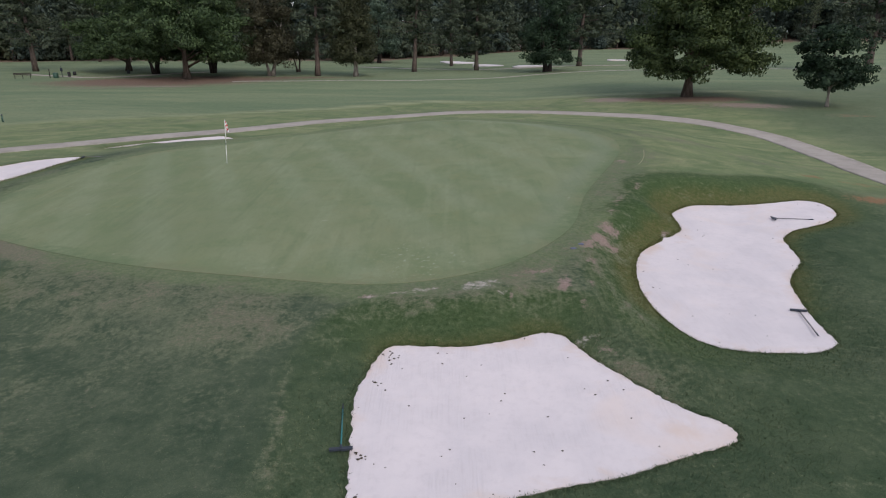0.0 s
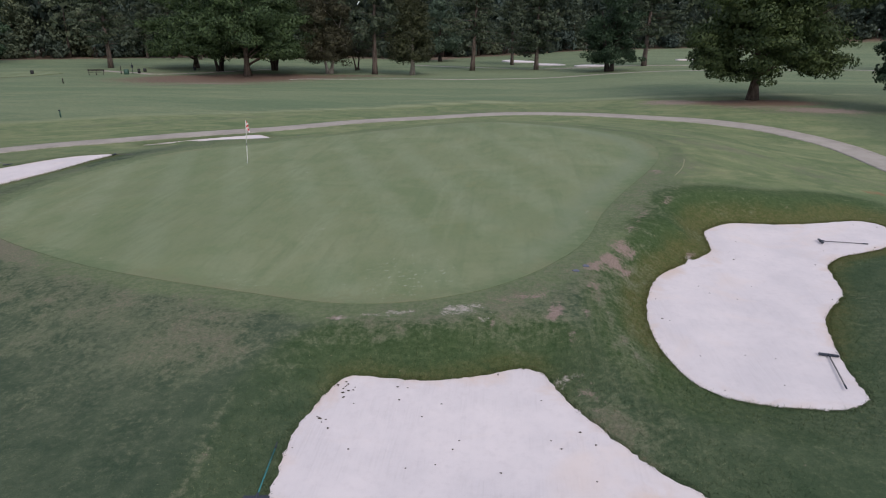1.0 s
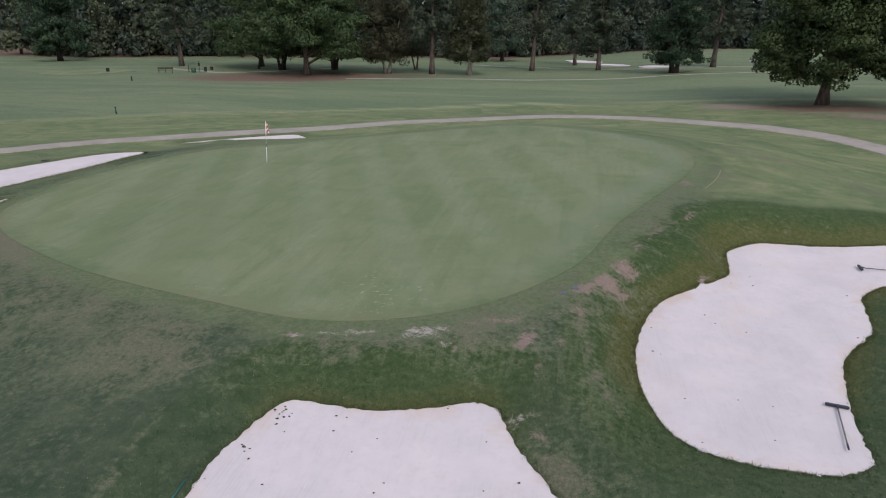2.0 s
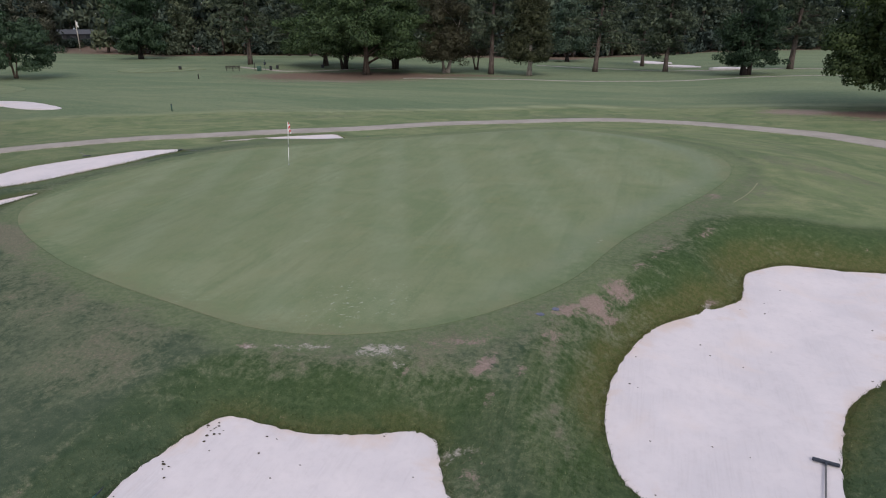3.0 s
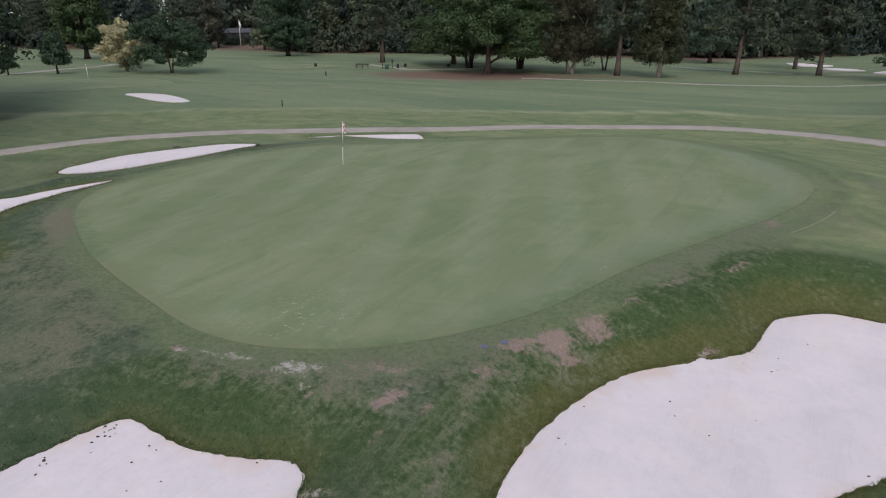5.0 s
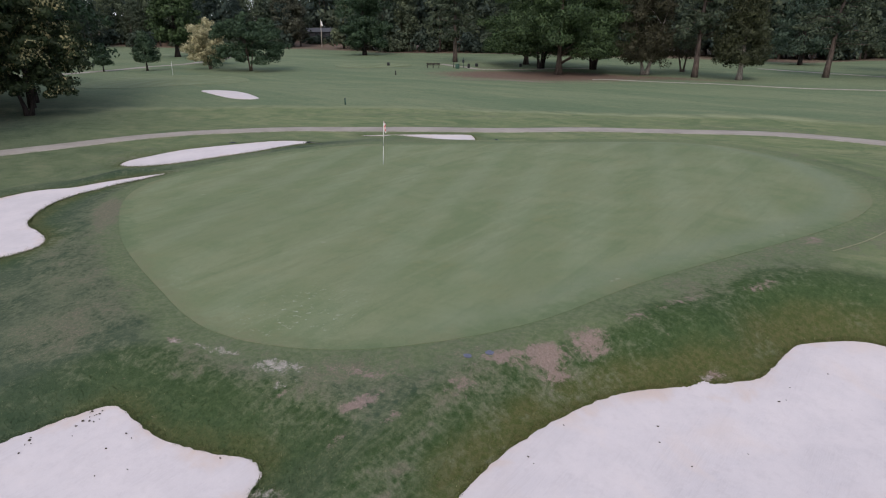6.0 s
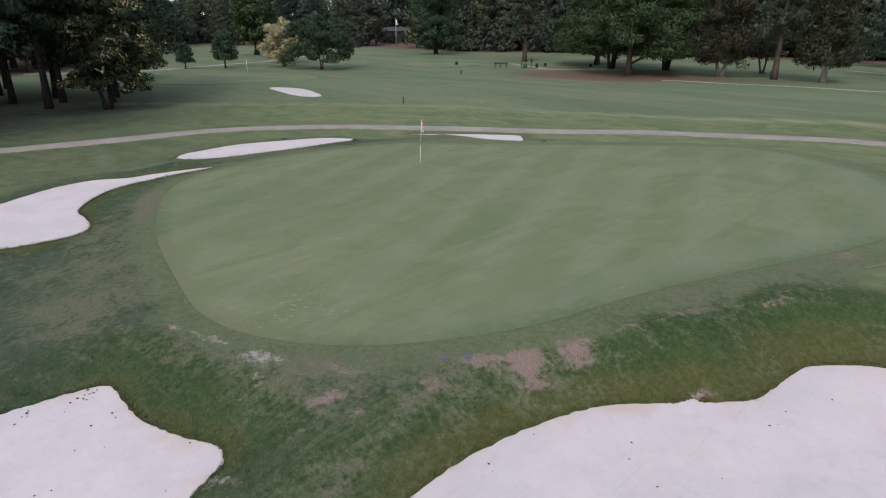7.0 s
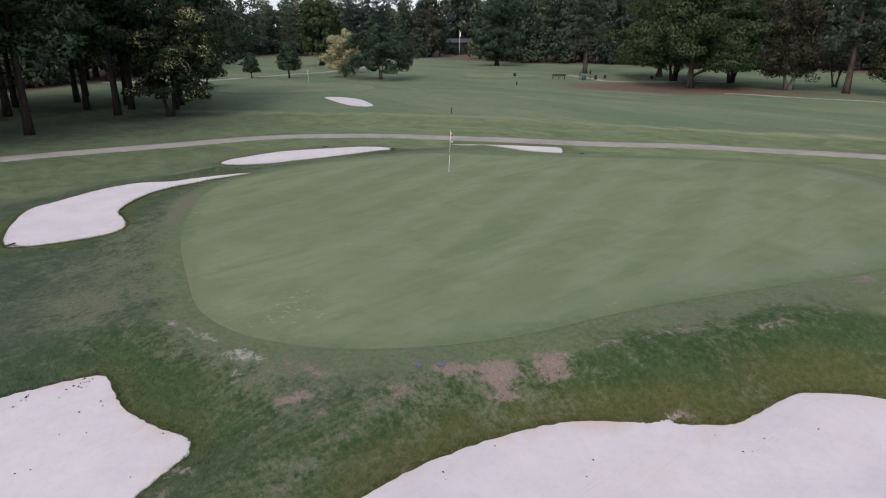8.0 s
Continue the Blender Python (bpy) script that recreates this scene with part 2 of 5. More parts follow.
def turf_colour(n, fine=True):
    """Mown grass of several greens, worn and bare where the plan says so."""
    big = n.noise(0.16, 4, 0.6)
    mid = n.noise(0.9, 5, 0.62, warp=0.4)
    small = n.noise(7.0, 5, 0.7)
    tiny = n.noise(38.0, 4, 0.75)
    fray = n.noise(16.0, 4, 0.75)
    tuft = n.noise(2.4, 6, 0.74, warp=0.5)
    c = n.mix(n.ramp(n.math("ADD", n.math("MULTIPLY", mid, 0.6), n.math("MULTIPLY", tuft, 0.4)), 0.34, 0.66), LUSH, MID)
    c = n.mix(n.ramp(n.math("ADD", n.math("MULTIPLY", big, 0.6), n.math("MULTIPLY", small, 0.5)), 0.50, 0.74, 0.0, 0.8), c, PALE)
    # long bank grass, some painted lip shade: dark green, olive and brown towards sand
    bank = n.attribute("rough")
    c = n.mix(n.math("MULTIPLY", bank, 0.85), c, n.mix(n.ramp(n.math("ADD", n.math("MULTIPLY", small, 0.6), n.math("MULTIPLY", tuft, 0.4)), 0.36, 0.66), (0.032, 0.062, 0.019), (0.066, 0.104, 0.036)))
    fleck = n.ramp(n.noise(26.0, 3, 0.8), 0.58, 0.72, 0.0, 0.45)
    c = n.mix(n.math("MULTIPLY", bank, fleck), c, (0.140, 0.134, 0.060))
    low = n.math("ADD", n.attribute("foot"), n.math("MULTIPLY", n.math("SUBTRACT", n.math("ADD", n.math("MULTIPLY", mid, 0.6), n.math("MULTIPLY", tuft, 0.4)), 0.5), 1.1))
    c = n.mix(n.ramp(low, 0.25, 0.90, 0.0, 0.85), c, n.mix(n.ramp(small, 0.35, 0.65), (0.074, 0.088, 0.027), (0.116, 0.108, 0.046)))
    # faint wheel tracks over the saddle
    wheel = n.noise(1.0, 5, 0.7, n.scaled(3.2, 0.5, 1, -14), warp=0.3)
    c = n.mix(n.math("MULTIPLY", n.attribute("wheel"), n.ramp(n.math("ADD", n.math("MULTIPLY", wheel, 0.7), n.math("MULTIPLY", small, 0.3)), 0.42, 0.62, 0.0, 0.8)), c, n.mix(n.ramp(fray, 0.35, 0.65), (0.160, 0.172, 0.104), (0.098, 0.126, 0.070)))
    # semi-rough beside the path: yellow-green, faintly streaked by the mower
    lane = n.noise(1.0, 5, 0.65, n.scaled(0.16, 0.42, 0.1, 22), warp=1.0)
    semi = n.mix(n.ramp(mid, 0.3, 0.7), (0.146, 0.188, 0.088), (0.190, 0.226, 0.112))
    semi = n.mix(n.ramp(n.math("ADD", n.math("MULTIPLY", lane, 0.7), n.math("MULTIPLY", small, 0.3)), 0.44, 0.64, 0.0, 0.6), semi, (0.300, 0.296, 0.168))
    semi = n.mix(n.ramp(n.noise(0.32, 4, 0.65, warp=0.8), 0.48, 0.66, 0.0, 0.6), semi, (0.086, 0.134, 0.060))
    c = n.mix(n.attribute("verge"), c, semi)
    # mown fairway: even blue-green in broad soft bands
    band = n.noise(1.0, 3, 0.6, n.scaled(0.022, 0.10, 0.1, 8), warp=0.6)
    fair = n.mix(n.ramp(band, 0.34, 0.66), (0.134, 0.178, 0.104), (0.178, 0.214, 0.127))
    fair = n.mix(n.ramp(n.noise(0.2, 5, 0.65, n.scaled(0.5, 1.2, 1, 12), warp=0.8), 0.46, 0.72, 0.0, 0.5), fair, (0.230, 0.246, 0.146))
    fair = n.mix(n.ramp(n.noise(0.5, 6, 0.72, n.scaled(0.5, 1.6, 1, 10), warp=0.5), 0.50, 0.72, 0.0, 0.5), fair, (0.086, 0.134, 0.076))
    fair = n.mix(n.ramp(n.noise(3.2, 4, 0.75), 0.3, 0.7), n.mix(1.0, fair, (0.86, 0.88, 0.86), "MULTIPLY"), n.mix(1.0, fair, (1.15, 1.13, 1.12), "MULTIPLY"))
    c = n.mix(n.attribute("fair"), c, fair)
    # the close-cut collar of the green, the mower's rings round it, the pale line where two cuts meet
    collar = n.math("ADD", n.attribute("collar"), n.math("MULTIPLY", n.math("SUBTRACT", mid, 0.5), 1.2))
    c = n.mix(n.ramp(collar, 0.35, 0.95, 0.0, 0.8), c, n.mix(n.ramp(small, 0.35, 0.65), (0.118, 0.156, 0.080), (0.178, 0.202, 0.112)))
    c = n.mix(n.math("MULTIPLY", n.attribute("ring"), n.ramp(mid, 0.35, 0.6)), c, (0.060, 0.094, 0.048))
    c = n.mix(n.math("MULTIPLY", n.attribute("mown"), n.ramp(n.noise(0.25, 4, 0.65), 0.30, 0.50)), c, (0.330, 0.340, 0.200))
    # dry and bare patches with ragged edges
    cloud = n.math("ADD", n.math("MULTIPLY", n.noise(0.6, 3, 0.6, warp=0.7), 0.30), n.math("ADD", n.math("MULTIPLY", small, 0.30), n.math("MULTIPLY", tuft, 0.40)))
    dry = n.math("ADD", n.attribute("dry"), n.math("MULTIPLY", n.math("SUBTRACT", cloud, 0.5), 4.2))
    c = n.mix(n.ramp(dry, 0.14, 0.70, 0.0, 0.66), c, n.mix(n.ramp(fray, 0.35, 0.65), (0.172, 0.184, 0.118), (0.112, 0.136, 0.080)))
    c = n.mix(n.ramp(dry, 0.42, 1.0, 0.0, 0.74), c, n.mix(n.ramp(fray, 0.38, 0.60), STRAW, (0.142, 0.130, 0.096)))
    bits = n.noise(8.0, 5, 0.85, warp=0.5)
    for name, colour in (("soil", SOIL), ("clay", CLAY), ("white", WHITE_SAND), ("mulch", MULCH)):
        bare = n.math("ADD", n.attribute(name), n.math("MULTIPLY", n.math("SUBTRACT", n.math("ADD", n.math("MULTIPLY", bits, 0.55), n.math("MULTIPLY", tuft, 0.45)), 0.5), 3.8))
        c = n.mix(n.ramp(bare, 0.40, 0.90, 0.0, 0.84), c, n.mix(n.ramp(fray, 0.3, 0.7), colour, tuple(v * 0.72 for v in colour)))
    if fine:
        c = n.mix(n.ramp(tiny, 0.30, 0.72, 0.0, 0.85), n.mix(1.0, c, (0.80, 0.81, 0.80), "MULTIPLY"), n.mix(1.0, c, (1.15, 1.14, 1.11), "MULTIPLY"))
    return c, n.math("ADD", n.math("MULTIPLY", small, 0.6), tiny)


def turf_material():
    n = Nodes("turf", 0.95, 0.12)
    c, h = turf_colour(n)
    return n.done(c, h, 0.55, 0.03)


def blade_material():
    n = Nodes("grass_blades", 0.8, 0.2)
    c, _ = turf_colour(n, False)
    r = n.island()
    c = n.mix(n.ramp(r, 0.0, 1.0), n.mix(1.0, c, (0.95, 0.97, 0.92), "MULTIPLY"), n.mix(1.0, c, (1.35, 1.30, 1.22), "MULTIPLY"))
    c = n.mix(n.ramp(r, 0.975, 0.99, 0.0, 0.35), c, (0.34, 0.34, 0.2))
    return n.done(c)


def green_material():
    n = Nodes("putting_green_turf", 0.9, 0.15)
    fine = n.noise(55.0, 3, 0.7)
    mott = n.noise(0.30, 5, 0.62, warp=0.6)
    blot = n.noise(2.6, 5, 0.65)
    c = n.mix(n.ramp(mott, 0.32, 0.70), (0.148, 0.184, 0.095), (0.201, 0.223, 0.128))
    c = n.mix(n.ramp(n.math("ADD", n.math("MULTIPLY", n.noise(0.7, 4, 0.65, warp=0.8), 0.6), n.math("MULTIPLY", blot, 0.4)), 0.50, 0.66, 0.0, 0.5), c, (0.196, 0.204, 0.106))
    c = n.mix(n.ramp(n.math("ADD", n.math("MULTIPLY", n.noise(0.11, 3, 0.6), 0.6), n.math("MULTIPLY", mott, 0.4)), 0.50, 0.66, 0.0, 0.55), c, (0.128, 0.160, 0.086))
    # mowing bands, worn faint, and thin seams along them
    for turn, share, scale, lo, hi in ((-22, 0.26, 0.105, 0.30, 0.95), (34, 0.06, 0.12, 0.3, 0.8)):
        wave = n.add("ShaderNodeTexWave")
        wave.inputs["Scale"].default_value = scale
        wave.inputs["Distortion"].default_value = 0.5
        wave.inputs["Detail Scale"].default_value = 0.25
        n.link(n.scaled(1, 1, 1, turn), wave.inputs["Vector"])
        fade = n.math("MULTIPLY", n.ramp(wave.outputs["Fac"], lo, hi), n.ramp(n.noise(0.2, 4, 0.65), 0.36, 0.60, 0.25, 1.0))
        c = n.mix(n.math("MULTIPLY", fade, share), c, (0.250, 0.285, 0.190))
    seam = n.noise(1.0, 3, 0.6, n.scaled(1.3, 0.05, 1, -22), warp=0.1)
    c = n.mix(n.ramp(seam, 0.54, 0.70, 0.0, 0.22), c, (0.250, 0.280, 0.180))
    c = n.mix(n.ramp(seam, 0.44, 0.30, 0.0, 0.25), c, (0.112, 0.150, 0.078))
    drag = n.noise(1.0, 5, 0.7, n.scaled(2.6, 0.8, 1, -22), warp=0.5)
    c = n.mix(n.ramp(drag, 0.45, 0.70, 0.0, 0.28), c, (0.118, 0.154, 0.080))
    nap = n.noise(6.0, 5, 0.8)
    c = n.mix(n.ramp(nap, 0.50, 0.72, 0.0, 0.22), c, (0.110, 0.144, 0.074))
    c = n.mix(n.ramp(nap, 0.48, 0.30, 0.0, 0.18), c, (0.225, 0.240, 0.140))
    # the collar: mixed with fringe grass at the rim
    c = n.mix(n.math("MULTIPLY", n.attribute("band"), n.ramp(blot, 0.3, 0.6, 0.25, 0.6)), c, (0.176, 0.208, 0.138))
    rim = n.math("ADD", n.attribute("rim"), n.math("MULTIPLY", n.math("SUBTRACT", blot, 0.5), 1.6))
    warm = n.ramp(n.noise(0.35, 3, 0.6), 0.42, 0.62)
    c = n.mix(n.ramp(rim, 0.30, 1.0, 0.0, 0.85), c, n.mix(warm, (0.124, 0.162, 0.084), (0.170, 0.186, 0.104)))
    c = n.mix(n.ramp(rim, 0.80, 1.25, 0.0, 0.7), c, n.mix(warm, (0.116, 0.150, 0.079), (0.180, 0.180, 0.108)))
    # pale ball marks and sand scatter near the front
    scat = n.math("MULTIPLY", n.attribute("scatter"), n.ramp(n.noise(7.0, 3, 0.7), 0.60, 0.70))
    c = n.mix(scat, c, (0.36, 0.37, 0.30))
    c = n.mix(n.ramp(n.noise(1.6, 2, 0.5), 0.74, 0.78, 0.0, 0.5), c, (0.30, 0.30, 0.22))
    c = n.mix(n.ramp(fine, 0.3, 0.7), n.mix(1.0, c, (0.84, 0.85, 0.84), "MULTIPLY"), n.mix(1.0, c, (1.12, 1.12, 1.10), "MULTIPLY"))
    return n.done(c, fine, 0.2, 0.01)


def sand_material():
    n = Nodes("bunker_sand", 0.95, 0.1)
    grain = n.noise(160.0, 2, 0.6)
    soft = n.noise(0.8, 5, 0.6)
    stain = n.noise(0.7, 4, 0.65, warp=0.8)
    c = n.mix(n.ramp(soft, 0.3, 0.7), SAND, (0.605, 0.555, 0.57))
    c = n.mix(n.ramp(n.math("ADD", n.attribute("rim"), n.math("MULTIPLY", n.math("SUBTRACT", stain, 0.5), 1.8)), 0.70, 1.30, 0.0, 0.65), c, (0.60, 0.46, 0.38))
    rake = n.noise(1.0, 2, 0.5, n.scaled(22, 0.8, 1, 25))
    c = n.mix(n.ramp(grain, 0.3, 0.7, 0.0, 0.10), c, (0.45, 0.40, 0.36))
    c = n.mix(n.ramp(n.noise(5.0, 4, 0.7), 0.45, 0.75, 0.0, 0.35), c, (0.53, 0.475, 0.485))
    c = n.mix(n.math("MULTIPLY", n.ramp(rake, 0.5, 0.66, 0.0, 0.18), n.ramp(soft, 0.44, 0.6)), c, (0.50, 0.45, 0.45))
    c = n.mix(n.ramp(n.noise(0.28, 4, 0.6, warp=1.0), 0.54, 0.72, 0.0, 0.5), c, (0.66, 0.55, 0.50))
    h = n.math("ADD", n.math("MULTIPLY", n.noise(4.0, 4, 0.6), 0.8), n.math("MULTIPLY", n.math("MULTIPLY", rake, n.ramp(soft, 0.45, 0.6)), 1.0))
    h = n.math("ADD", h, n.math("MULTIPLY", grain, 0.25))
    return n.done(c, h, 0.45, 0.02)


def plain_material(name, colour, rough=0.6, metal=0.0, wear=0.25, scale=30.0, gloss=0.4):
    n = Nodes(name, rough, gloss)
    n.bsdf.inputs["Metallic"].default_value = metal
    f = n.noise(scale, 4, 0.6)
    dark = tuple(v * (1 - wear) for v in colour)
    return n.done(n.mix(n.ramp(f, 0.35, 0.7), colour, dark), f, 0.1, 0.005)


def path_material():
    n = Nodes("concrete_path", 0.9, 0.2)
    big, fine = n.noise(0.35, 5, 0.65), n.noise(14.0, 5, 0.75)
    c = n.mix(n.ramp(big, 0.35, 0.7), (0.375, 0.335, 0.298), (0.300, 0.268, 0.240))
    c = n.mix(n.ramp(fine, 0.45, 0.75, 0.0, 0.45), c, (0.24, 0.21, 0.185))
    c = n.mix(n.math("MULTIPLY", n.attribute("rim"), n.ramp(n.noise(1.6, 4, 0.7), 0.42, 0.6, 0.0, 0.6)), c, (0.14, 0.14, 0.085))
    return n.done(c, fine, 0.3, 0.01)


def leaf_material(name, dark, light, tips=None, share=0.0, tone=None):
    """Leaves that differ one by one; a share of them is of a third colour."""
    n = Nodes(name, 0.65, 0.3)
    r = n.island()
    big = n.noise(0.35, 3, 0.6)
    c = n.mix(n.ramp(n.math("ADD", n.math("MULTIPLY", r, 0.40), n.math("MULTIPLY", big, 0.8)), 0.28, 0.95), dark, light)
    if tips is not None:
        up = n.ramp(n.noise(0.45, 3, 0.6), 0.47, 0.57)
        c = n.mix(n.math("MULTIPLY", up, n.ramp(r, 1 - share, 1 - share + 0.05)), c, tips)
    if tone:
        k = n.attribute(tone)
        c = n.mix(n.ramp(k, 0.0, 1.0), n.mix(1.0, c, (0.55, 0.62, 0.70), "MULTIPLY"), n.mix(1.0, c, (1.5, 1.35, 1.05), "MULTIPLY"))
    thin = n.add("ShaderNodeBsdfTranslucent")
    n.link(c, thin.inputs["Color"])
    both = n.add("ShaderNodeMixShader")
    both.inputs[0].default_value = 0.22
    out = n.tree.nodes["Material Output"]
    mat = n.done(c)
    n.link(n.bsdf.outputs[0], both.inputs[1])
    n.link(thin.outputs[0], both.inputs[2])
    n.link(both.outputs[0], out.inputs["Surface"])
    return mat


def bark_material(name, dark, light):
    n = Nodes(name, 0.95, 0.1)
    ridge = n.noise(5.0, 5, 0.7, n.scaled(1, 1, 0.18))
    c = n.mix(n.ramp(ridge, 0.35, 0.65), dark, light)
    c = n.mix(n.ramp(n.noise(0.8, 3, 0.6), 0.5, 0.75, 0.0, 0.4), c, tuple(v * 0.6 for v in dark))
    return n.done(c, ridge, 0.8, 0.06)


TURF, BLADES, GREEN_TURF, SAND_MAT, CONCRETE = turf_material(), blade_material(), green_material(), sand_material(), path_material()
BARK_OAK = bark_material("oak_bark", (0.060, 0.045, 0.036), (0.14, 0.11, 0.09))
BARK_PINE = bark_material("pine_bark", (0.062, 0.048, 0.042), (0.155, 0.122, 0.106))
BARK_PALE = bark_material("pale_bark", (0.20, 0.17, 0.145), (0.38, 0.33, 0.29))
# darkened for trunks in the grove's shade
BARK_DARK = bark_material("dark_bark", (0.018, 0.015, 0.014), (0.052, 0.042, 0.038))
OAK_LEAF = leaf_material("oak_leaves", (0.024, 0.044, 0.016), (0.088, 0.120, 0.040))
ROUND_LEAF = leaf_material("round_tree_leaves", (0.022, 0.046, 0.025), (0.074, 0.120, 0.062))
# paler and greyer than the nearer cedar's bronze foliage
FAR_CEDAR_LEAF = leaf_material("far_cedar_foliage", (0.048, 0.052, 0.036), (0.135, 0.138, 0.094))
MAG_LEAF = leaf_material("glossy_leaves", (0.020, 0.040, 0.015), (0.092, 0.142, 0.055))
# the grove's pines wear this too, its darkness standing in for shade
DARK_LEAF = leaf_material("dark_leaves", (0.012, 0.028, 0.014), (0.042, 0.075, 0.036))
GREY_LEAF = leaf_material("grey_green_leaves", (0.030, 0.055, 0.036), (0.11, 0.155, 0.105))
CEDAR_LEAF = leaf_material("cedar_foliage", (0.026, 0.033, 0.018), (0.088, 0.096, 0.044))
BROWN_LEAF = leaf_material("bronze_foliage", (0.032, 0.031, 0.019), (0.092, 0.088, 0.048))
PINE_LEAF = leaf_material("pine_needles", (0.027, 0.043, 0.029), (0.100, 0.124, 0.072))
FLOWER_LEAF = leaf_material("blossom_leaves", (0.014, 0.026, 0.010), (0.050, 0.072, 0.026), (0.46, 0.41, 0.22), 0.40)
CREAM_LEAF = leaf_material("cream_blossom", (0.24, 0.23, 0.12), (0.62, 0.57, 0.36))
# distance haze is put into these paler, greyer greens
WOODS_LEAF = leaf_material("hazy_woodland_leaves", (0.042, 0.064, 0.049), (0.110, 0.140, 0.102), tone="tone")
WHITE_PAINT = plain_material("white_paint", (0.78, 0.77, 0.75), 0.5, wear=0.08)
RED_PAINT = plain_material("red_cloth", (0.55, 0.030, 0.036), 0.8, wear=0.15)
WHITE_CLOTH = plain_material("white_cloth", (0.80, 0.78, 0.76), 0.85, wear=0.08)
RAKE_GREEN = plain_material("teal_fibreglass", (0.03, 0.16, 0.16), 0.4)
RAKE_GREY = plain_material("grey_handle", (0.16, 0.15, 0.15), 0.5)
RAKE_HEAD = plain_material("dark_plastic", (0.030, 0.036, 0.050), 0.55)
BIN_DARK = plain_material("black_plastic", (0.018, 0.018, 0.019), 0.6)
DARK_WOOD = plain_material("weathered_wood", (0.032, 0.026, 0.022), 0.85, scale=9)
BIN_GREEN = plain_material("bin_green", (0.045, 0.10, 0.075), 0.5)
BLUE_MARK = plain_material("blue_marking_paint", (0.13, 0.14, 0.20), 0.9, scale=20)
YELLOW_LINE = plain_material("pale_marking_paint", (0.24, 0.24, 0.14), 0.9, scale=8)
LITTER = plain_material("dry_leaf_litter", (0.06, 0.048, 0.034), 0.9, scale=12)
POLE_PAINT = plain_material("cream_pole_paint", (0.50, 0.46, 0.40), 0.6, scale=2)
SIDING = plain_material("grey_siding", (0.026, 0.028, 0.034), 0.7, scale=3)
ROOFING = plain_material("grey_shingles", (0.07, 0.072, 0.08), 0.9, scale=4)
DARK_GLASS = plain_material("dark_window_glass", (0.02, 0.024, 0.03), 0.08, wear=0.1, gloss=0.6)


# ---- mesh helpers ----
def mesh_of(name, verts, faces, mat, smooth_faces=False):
    """A mesh from arrays; faces are rows of three or four, all of one length, or a plain list."""
    me = bpy.data.meshes.new(name)
    if isinstance(faces, np.ndarray):
        n, k = faces.shape
        me.vertices.add(len(verts))
        me.vertices.foreach_set("co", np.asarray(verts, np.float32).ravel())
        me.loops.add(n * k)
        me.loops.foreach_set("vertex_index", faces.astype(np.int32).ravel())
        me.polygons.add(n)
        me.polygons.foreach_set("loop_start", np.arange(0, n * k, k, dtype=np.int32))
        me.update(calc_edges=True)
    else:
        me.from_pydata([tuple(v) for v in verts], [], faces)
    me.materials.append(mat)
    if smooth_faces:
        me.polygons.foreach_set("use_smooth", np.ones(len(me.polygons), bool))
    me.update()
    return me


def values(me, **layers):
    for name, data in layers.items():
        me.attributes.new(name, "FLOAT", "POINT").data.foreach_set("value", np.asarray(data, np.float32).ravel())


def part(name, me, parent, label="", m=None):
    ob = new(name, me)
    ob.parent = parent
    if m is not None:
        ob.matrix_basis = m
    return tagged(ob, label) if label else ob


def thing(name, label, category, m=None, group="", kind=""):
    ob = new(name)
    ob.empty_display_size = 0.2
    if m is not None:
        ob.matrix_basis = m
    return tagged(ob, label, category, group, kind)


def tube(points, radii, sides=8):
    """A round limb along points, closed at both ends."""
    p, r = np.array(points, float), np.array(radii, float)
    d = np.gradient(p, axis=0)
    d /= np.linalg.norm(d, axis=1)[:, None] + 1e-9
    ref = np.where(np.abs(d[:, 2:3]) < 0.9, np.array([[0, 0, 1.0]]), np.array([[1.0, 0, 0]]))
    u = np.cross(d, ref)
    u /= np.linalg.norm(u, axis=1)[:, None]
    v = np.cross(d, u)
    a = np.linspace(0, 2 * np.pi, sides, endpoint=False)
    rings = p[:, None] + r[:, None, None] * (np.cos(a)[None, :, None] * u[:, None] + np.sin(a)[None, :, None] * v[:, None])
    verts = np.vstack([rings.reshape(-1, 3), p[:1], p[-1:]])
    faces = []
    n = len(p)
    for i in range(n - 1):
        for k in range(sides):
            q = (k + 1) % sides
            faces.append((i * sides + k, i * sides + q, (i + 1) * sides + q, (i + 1) * sides + k))
    for k in range(sides):
        q = (k + 1) % sides
        faces.append((n * sides, q, k, k))
        faces.append((n * sides + 1, (n - 1) * sides + k, (n - 1) * sides + q, (n - 1) * sides + q))
    return verts, [f if f[2] != f[3] else f[:3] for f in faces]


def joined(pieces):
    verts, faces, n = [], [], 0
    for v, f in pieces:
        verts.append(np.asarray(v, float))
        faces += [tuple(i + n for i in q) for q in f]
        n += len(v)
    return np.vstack(verts), faces


def box(sx, sy, sz, x=0, y=0, z=0, bevel=0.0):
    """A block with chamfered upright edges, standing on z."""
    b = min(bevel, sx / 2.01, sy / 2.01)
    hx, hy = sx / 2, sy / 2
    if b <= 0:
        o = [(-hx, -hy), (hx, -hy), (hx, hy), (-hx, hy)]
    else:
        o = [(-hx + b, -hy), (hx - b, -hy), (hx, -hy + b), (hx, hy - b), (hx - b, hy), (-hx + b, hy), (-hx, hy - b), (-hx, -hy + b)]
    n = len(o)
    v = [(x + a, y + c, z) for a, c in o] + [(x + a, y + c, z + sz) for a, c in o]
    f = [tuple(range(n))[::-1], tuple(range(n, 2 * n))] + [(i, (i + 1) % n, n + (i + 1) % n, n + i) for i in range(n)]
    return np.array(v), f


